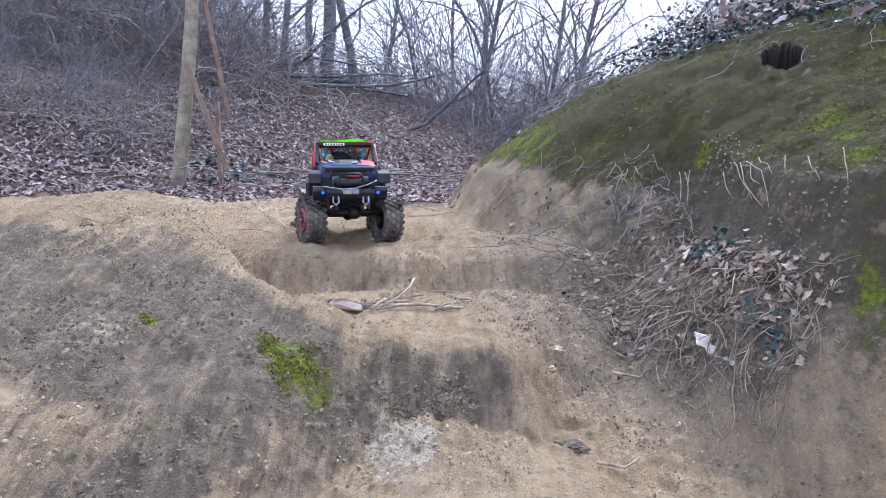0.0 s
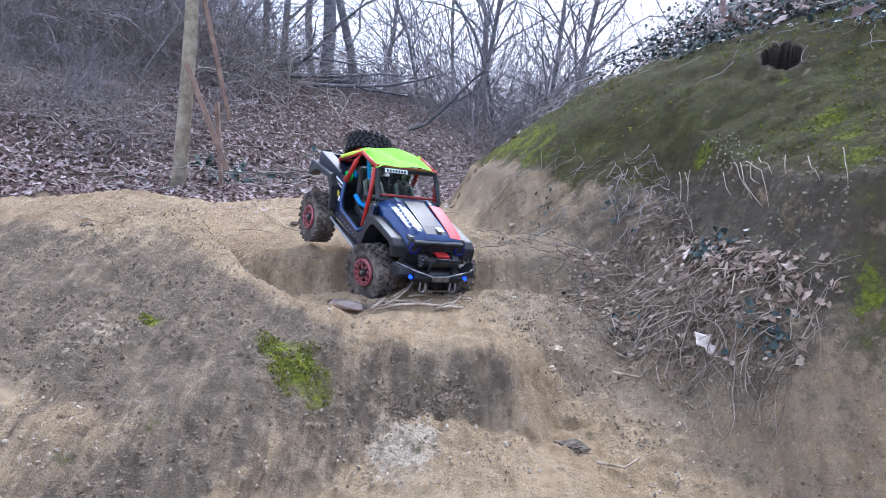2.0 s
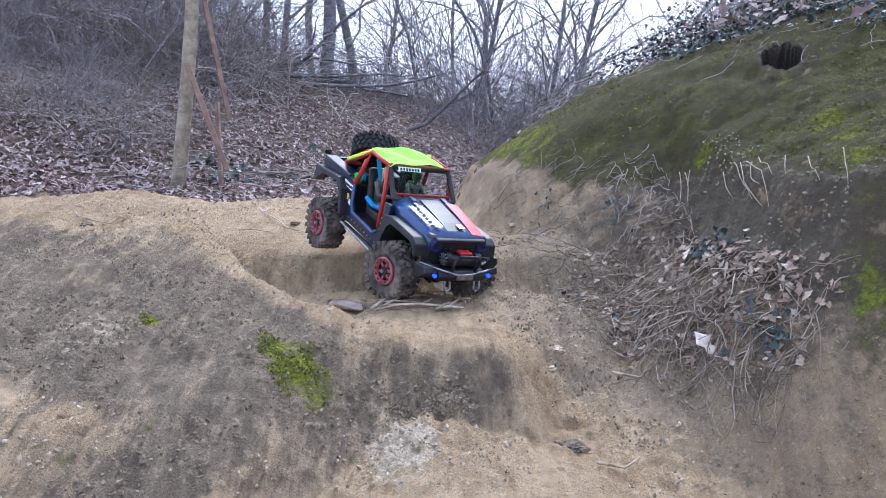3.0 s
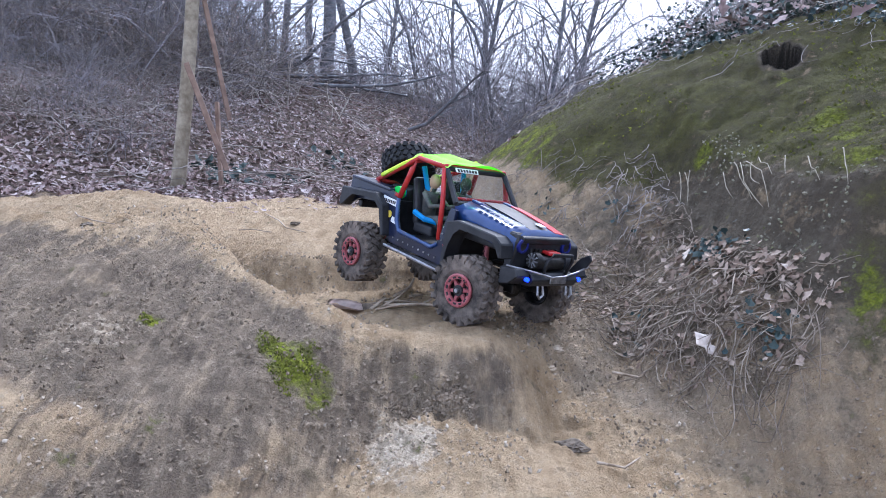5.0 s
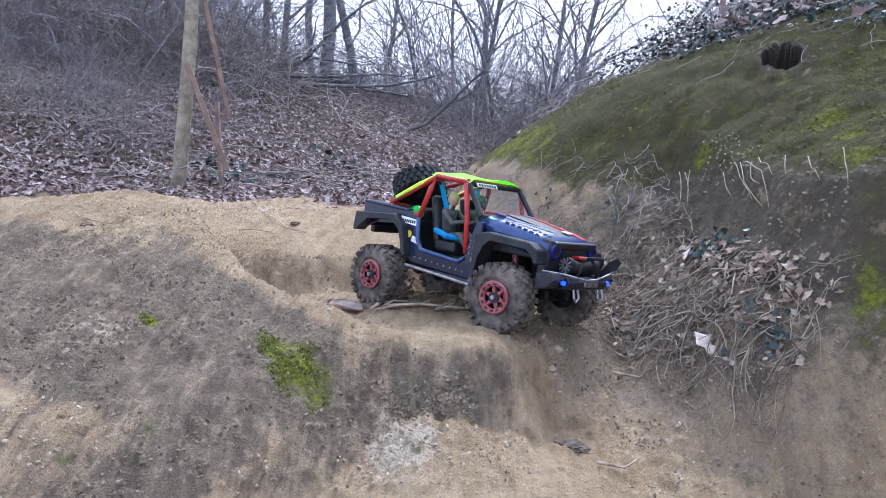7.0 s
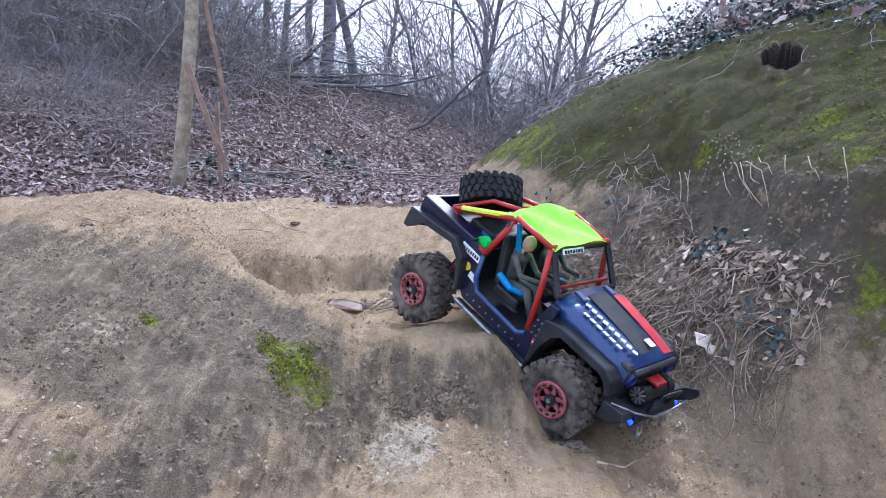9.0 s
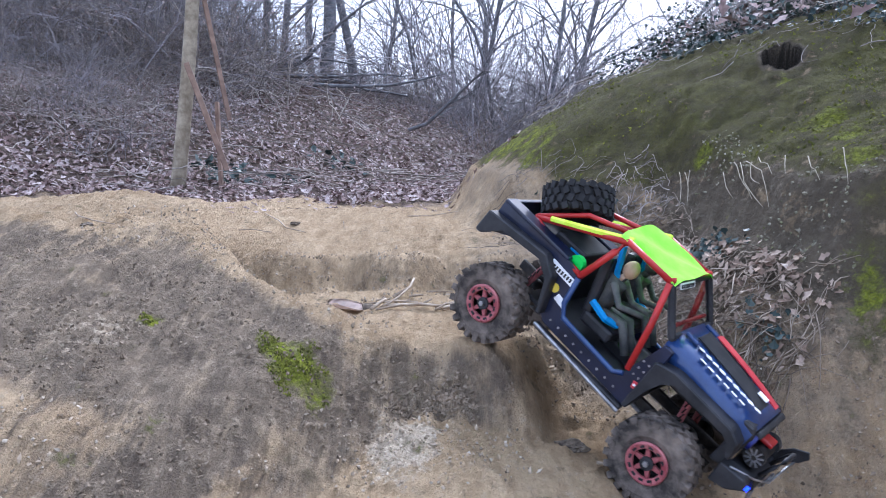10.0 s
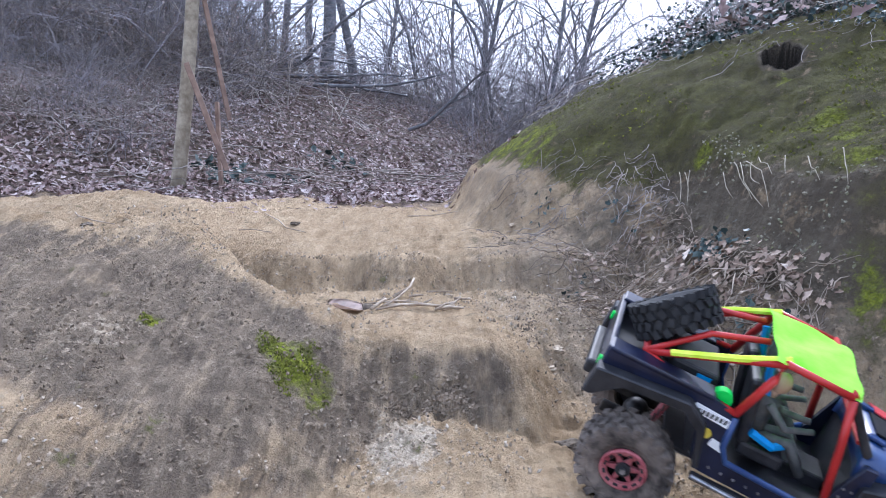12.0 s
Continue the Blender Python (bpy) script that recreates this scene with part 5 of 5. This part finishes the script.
def woods():
    trees, bushes = [bare_tree(k) for k in range(4)], [bush(k) for k in range(4)]
    used = set()
    spots = [(-0.165, 12.5, 1, 1.0), (-0.15, 14, 0, 0.9), (-0.112, 12.5, 2, 1.0), (-0.08, 13, 0, 1.0), (-0.055, 17, 1, 0.9), (-0.02, 15, 3, 1.1), (0.03, 16, 1, 1.0), (0.05, 14, 3, 1.0), (0.09, 13, 1, 0.8), (0.115, 18, 0, 1.0),
             (0.15, 15, 3, 1.0), (-0.21, 11, 3, 1.1), (-0.25, 13, 1, 1.0), (-0.31, 12, 0, 0.9), (-0.36, 10, 3, 1.0), (-0.4, 14, 2, 1.0), (0.2, 12, 3, 0.9), (0.26, 14, 1, 1.0), (0.33, 11, 3, 0.8), (0.4, 15, 0, 1.0)]
    for i in range(10):
        spots.append((rng.uniform(-0.5, 0.5), rng.uniform(18, 34), i % 4, rng.uniform(0.8, 1.2)))
    for k, y, kind, sc in spots:
        place(trees[kind], None, k * y, y, sc, ("t", kind) not in used)
        used.add(("t", kind))
    spots = []
    for _ in range(80):  # the dark thicket behind the post
        y = rng.uniform(9.0, 13.5)
        spots.append((rng.uniform(-0.47, -0.2) * y, y, rng.integers(0, 4), rng.uniform(0.6, 1.1)))
    for _ in range(30):  # along the top of the leafy slope
        y = rng.uniform(11.3, 15)
        spots.append((rng.uniform(-0.2, 0.02) * y, y, rng.integers(0, 4), rng.uniform(0.25, 0.5)))
    for _ in range(30):  # in the hollow beyond the bank
        y = rng.uniform(9.5, 17)
        spots.append((rng.uniform(0.015, 0.2) * y, y, rng.integers(0, 4), rng.uniform(0.5, 0.9)))
    for _ in range(9):  # tall saplings in the hollow
        y = rng.uniform(12, 18)
        spots.append((rng.uniform(-0.02, 0.17) * y, y, rng.choice([0, 2]), rng.uniform(1.0, 1.5)))
    for _ in range(16):  # low stems on the leafy slope
        y = rng.uniform(6.2, 8.6)
        spots.append((rng.uniform(-0.46, -0.2) * y, y, rng.integers(0, 4), rng.uniform(0.25, 0.5)))
    for _ in range(64):  # brush along the crest
        y = rng.uniform(3.5, 5.2)
        spots.append((rng.uniform(0.27, 0.46) * y + 0.1, y, rng.integers(0, 4), rng.uniform(0.16, 0.34)))
    for _ in range(36):  # on top of the bank
        y = rng.uniform(4.8, 9.0)
        spots.append((rng.uniform(0.2, 0.43) * y + 0.1, y, rng.integers(0, 4), rng.uniform(0.25, 0.5)))
    for x, y, kind, sc in spots:
        place(bushes[kind], None, x, y, sc, ("b", kind) not in used)
        used.add(("b", kind))
    # fallen branches on the slope
    for p, d, ln, r in (((-1.75, 11.2), (1, 0.1, 0.05), 1.6, 0.028), ((-1.3, 10.8), (1, -0.3, -0.05), 1.3, 0.022), ((-1.5, 11.6), (0.9, 0.2, -0.1), 1.2, 0.024), ((-1.6, 11.0), (0.9, -0.1, 0.25), 1.3, 0.02), ((-2.0, 11.4), (0.8, 0.1, 0.4), 1.2, 0.02), ((-0.3, 9.6), (0.6, -0.8, -0.25), 1.1, 0.022)):
        verts, faces = [], []
        grow(verts, faces, (0, 0, 0), d, ln, r, 1, 0.0)
        ob = new("fallen_branch", mesh_of("fallen_branch", verts, faces, BARK))
        p = (p[0], p[1] * DEEP)
        ob.location = (*p, ground_z(*p) + 0.12)
        tagged(ob, "fallen dead branch on the leafy slope", "branch", "fallen branches")
    # pale sprouts that arch up out of the litter
    verts, faces = [], []
    for _ in range(90):
        y = rng.uniform(9.2, 11.0)
        x = rng.uniform(-0.26, -0.17) * y if rng.uniform() < 0.75 else rng.uniform(-0.17, -0.05) * y
        a = rng.uniform(0, math.tau)
        twig_into(verts, faces, wander((x, y * DEEP, ground_z(x, y * DEEP) - 0.02), (0.5 * math.cos(a), 0.5 * math.sin(a), 1), rng.uniform(0.25, 0.7), 7, 0.25, (0, 0, -0.16)), rng.uniform(0.004, 0.009), 0.003)
    tagged(new("sprouts", mesh_of("sprouts", verts, faces, PALESTEM)), "pale arching sprouts at the thicket's foot", "stems", kind="stuff")
    for x, y, n, h in ((-1.26, 6.2, 60, 0.1), (-0.75, 7.6, 26, 0.05), (-0.95, 6.3, 20, 0.05)):
        px, py = x + 0.09 * rng.normal(0, 1, n), y + 0.12 * rng.normal(0, 1, n)
        scatter("green_plant", IVY_V, IVY_F, px, py, 0.05, IVY, "low dark green plant among the dead leaves", "plant", 0.6, 0.02, 1.0, rng.uniform(0, h, n))


woods()


# ---- what moves ----
CAR_ROWS = [  # seconds, x, y, z, roll, nose-down, heading
    (0.0, -0.268, 2.114, 0.420, 0.0, -4.4, -80.0),
    (0.5, -0.228, 2.002, 0.418, -0.6, -2.4, -73.6),
    (1.0, -0.209, 1.949, 0.412, -0.2, -1.2, -70.9),
    (1.5, -0.198, 1.929, 0.409, -1.1, 0.7, -68.0),
    (2.0, -0.145, 1.780, 0.376, -6.5, 21.5, -60.0),
    (2.5, -0.137, 1.780, 0.376, -5.9, 20.4, -57.4),
    (3.0, -0.110, 1.725, 0.376, -4.7, 19.1, -56.7),
    (3.2, -0.098, 1.745, 0.379, -2.6, 20.0, -54.2),
    (4.8, 0.012, 1.487, 0.360, -5.3, 10.1, -49.3),
    (5.0, 0.010, 1.481, 0.361, -5.5, 10.2, -49.7),
    (5.5, 0.025, 1.487, 0.354, -5.1, 8.5, -48.0),
    (6.0, 0.041, 1.490, 0.341, -6.5, 6.8, -46.6),
    (6.5, 0.044, 1.483, 0.337, -6.9, 6.0, -46.3),
    (7.0, 0.053, 1.485, 0.328, -6.3, 5.2, -44.9),
    (7.2, 0.054, 1.484, 0.326, -6.0, 5.0, -44.3),
    (8.8, 0.129, 1.292, 0.275, -2.2, 29.7, -45.0),
    (9.0, 0.136, 1.293, 0.275, 0.1, 30.0, -44.2),
    (9.5, 0.197, 1.171, 0.264, -1.8, 37.8, -40.3),
    (10.0, 0.238, 1.137, 0.258, -3.1, 36.3, -39.0),
    (10.5, 0.284, 1.112, 0.233, -3.1, 31.3, -36.4),
    (11.0, 0.309, 1.096, 0.195, 1.3, 22.6, -31.7),
    (11.5, 0.344, 1.037, 0.149, 6.6, 21.6, -24.1),
    (12.0, 0.402, 0.976, 0.150, 13.9, 23.8, -13.1),
]


def car_pose(t):
    """The car's pose at t, blended between the rows."""
    for a, b in zip(CAR_ROWS, CAR_ROWS[1:]):
        if t <= b[0]:
            f = max(0.0, (t - a[0]) / (b[0] - a[0]))
            f = f * f * (3 - 2 * f) if b[0] - a[0] > 1 else f
            return pose(*[u + (v - u) * f for u, v in zip(a[1:], b[1:])])
    return pose(*CAR_ROWS[-1][1:])


def wheel_clearance(m, x, y):
    """Least height of a tyre's rim over the ground."""
    a = np.linspace(0, math.tau, 40)
    c, fx, fz = m @ Vector((x, y, 0)), m.col[0].xyz, m.col[2].xyz
    q = [np.array(c[i] + TYRE_R * (np.cos(a) * fx[i] + np.sin(a) * fz[i])) for i in range(3)]
    return float((q[2] - height(q[0], q[1])).min())


def motions():
    step = 0.1
    times = [round(i * step, 2) for i in range(121)]
    poses = [car_pose(t) for t in times]
    walk(CAR, list(zip(times, poses)))
    for d in DOLLS:
        walk(d, list(zip(times, poses)))
    run, roll = 0.0, [0.0]
    for a, b in zip(poses, poses[1:]):
        run += (b.translation - a.translation).dot((a.col[0].xyz + b.col[0].xyz) / 2)
        roll.append(math.degrees(run / TYRE_R))
    for w in WHEELS:
        x, y, _ = w.location
        lift = [min(0.013, max(-0.02, -wheel_clearance(m, x, y) - 0.002)) for m in poses]
        lift = np.convolve(np.pad(lift, 2, mode="edge"), np.ones(5) / 5, mode="valid")
        rows = []
        for t, r, dz in zip(times, roll, lift):
            steer = float(np.interp(t, [0, 1.5, 2.5, 6.5, 8.8, 9.5, 12], [18, 15, 10, 8, 5, 0, 4])) if x > 0 else 0.0
            rows.append((t, pose(x, y, dz, 0, 0, steer) @ pose(0, 0, 0, 0, r, 0)))
        walk(w, rows)


motions()
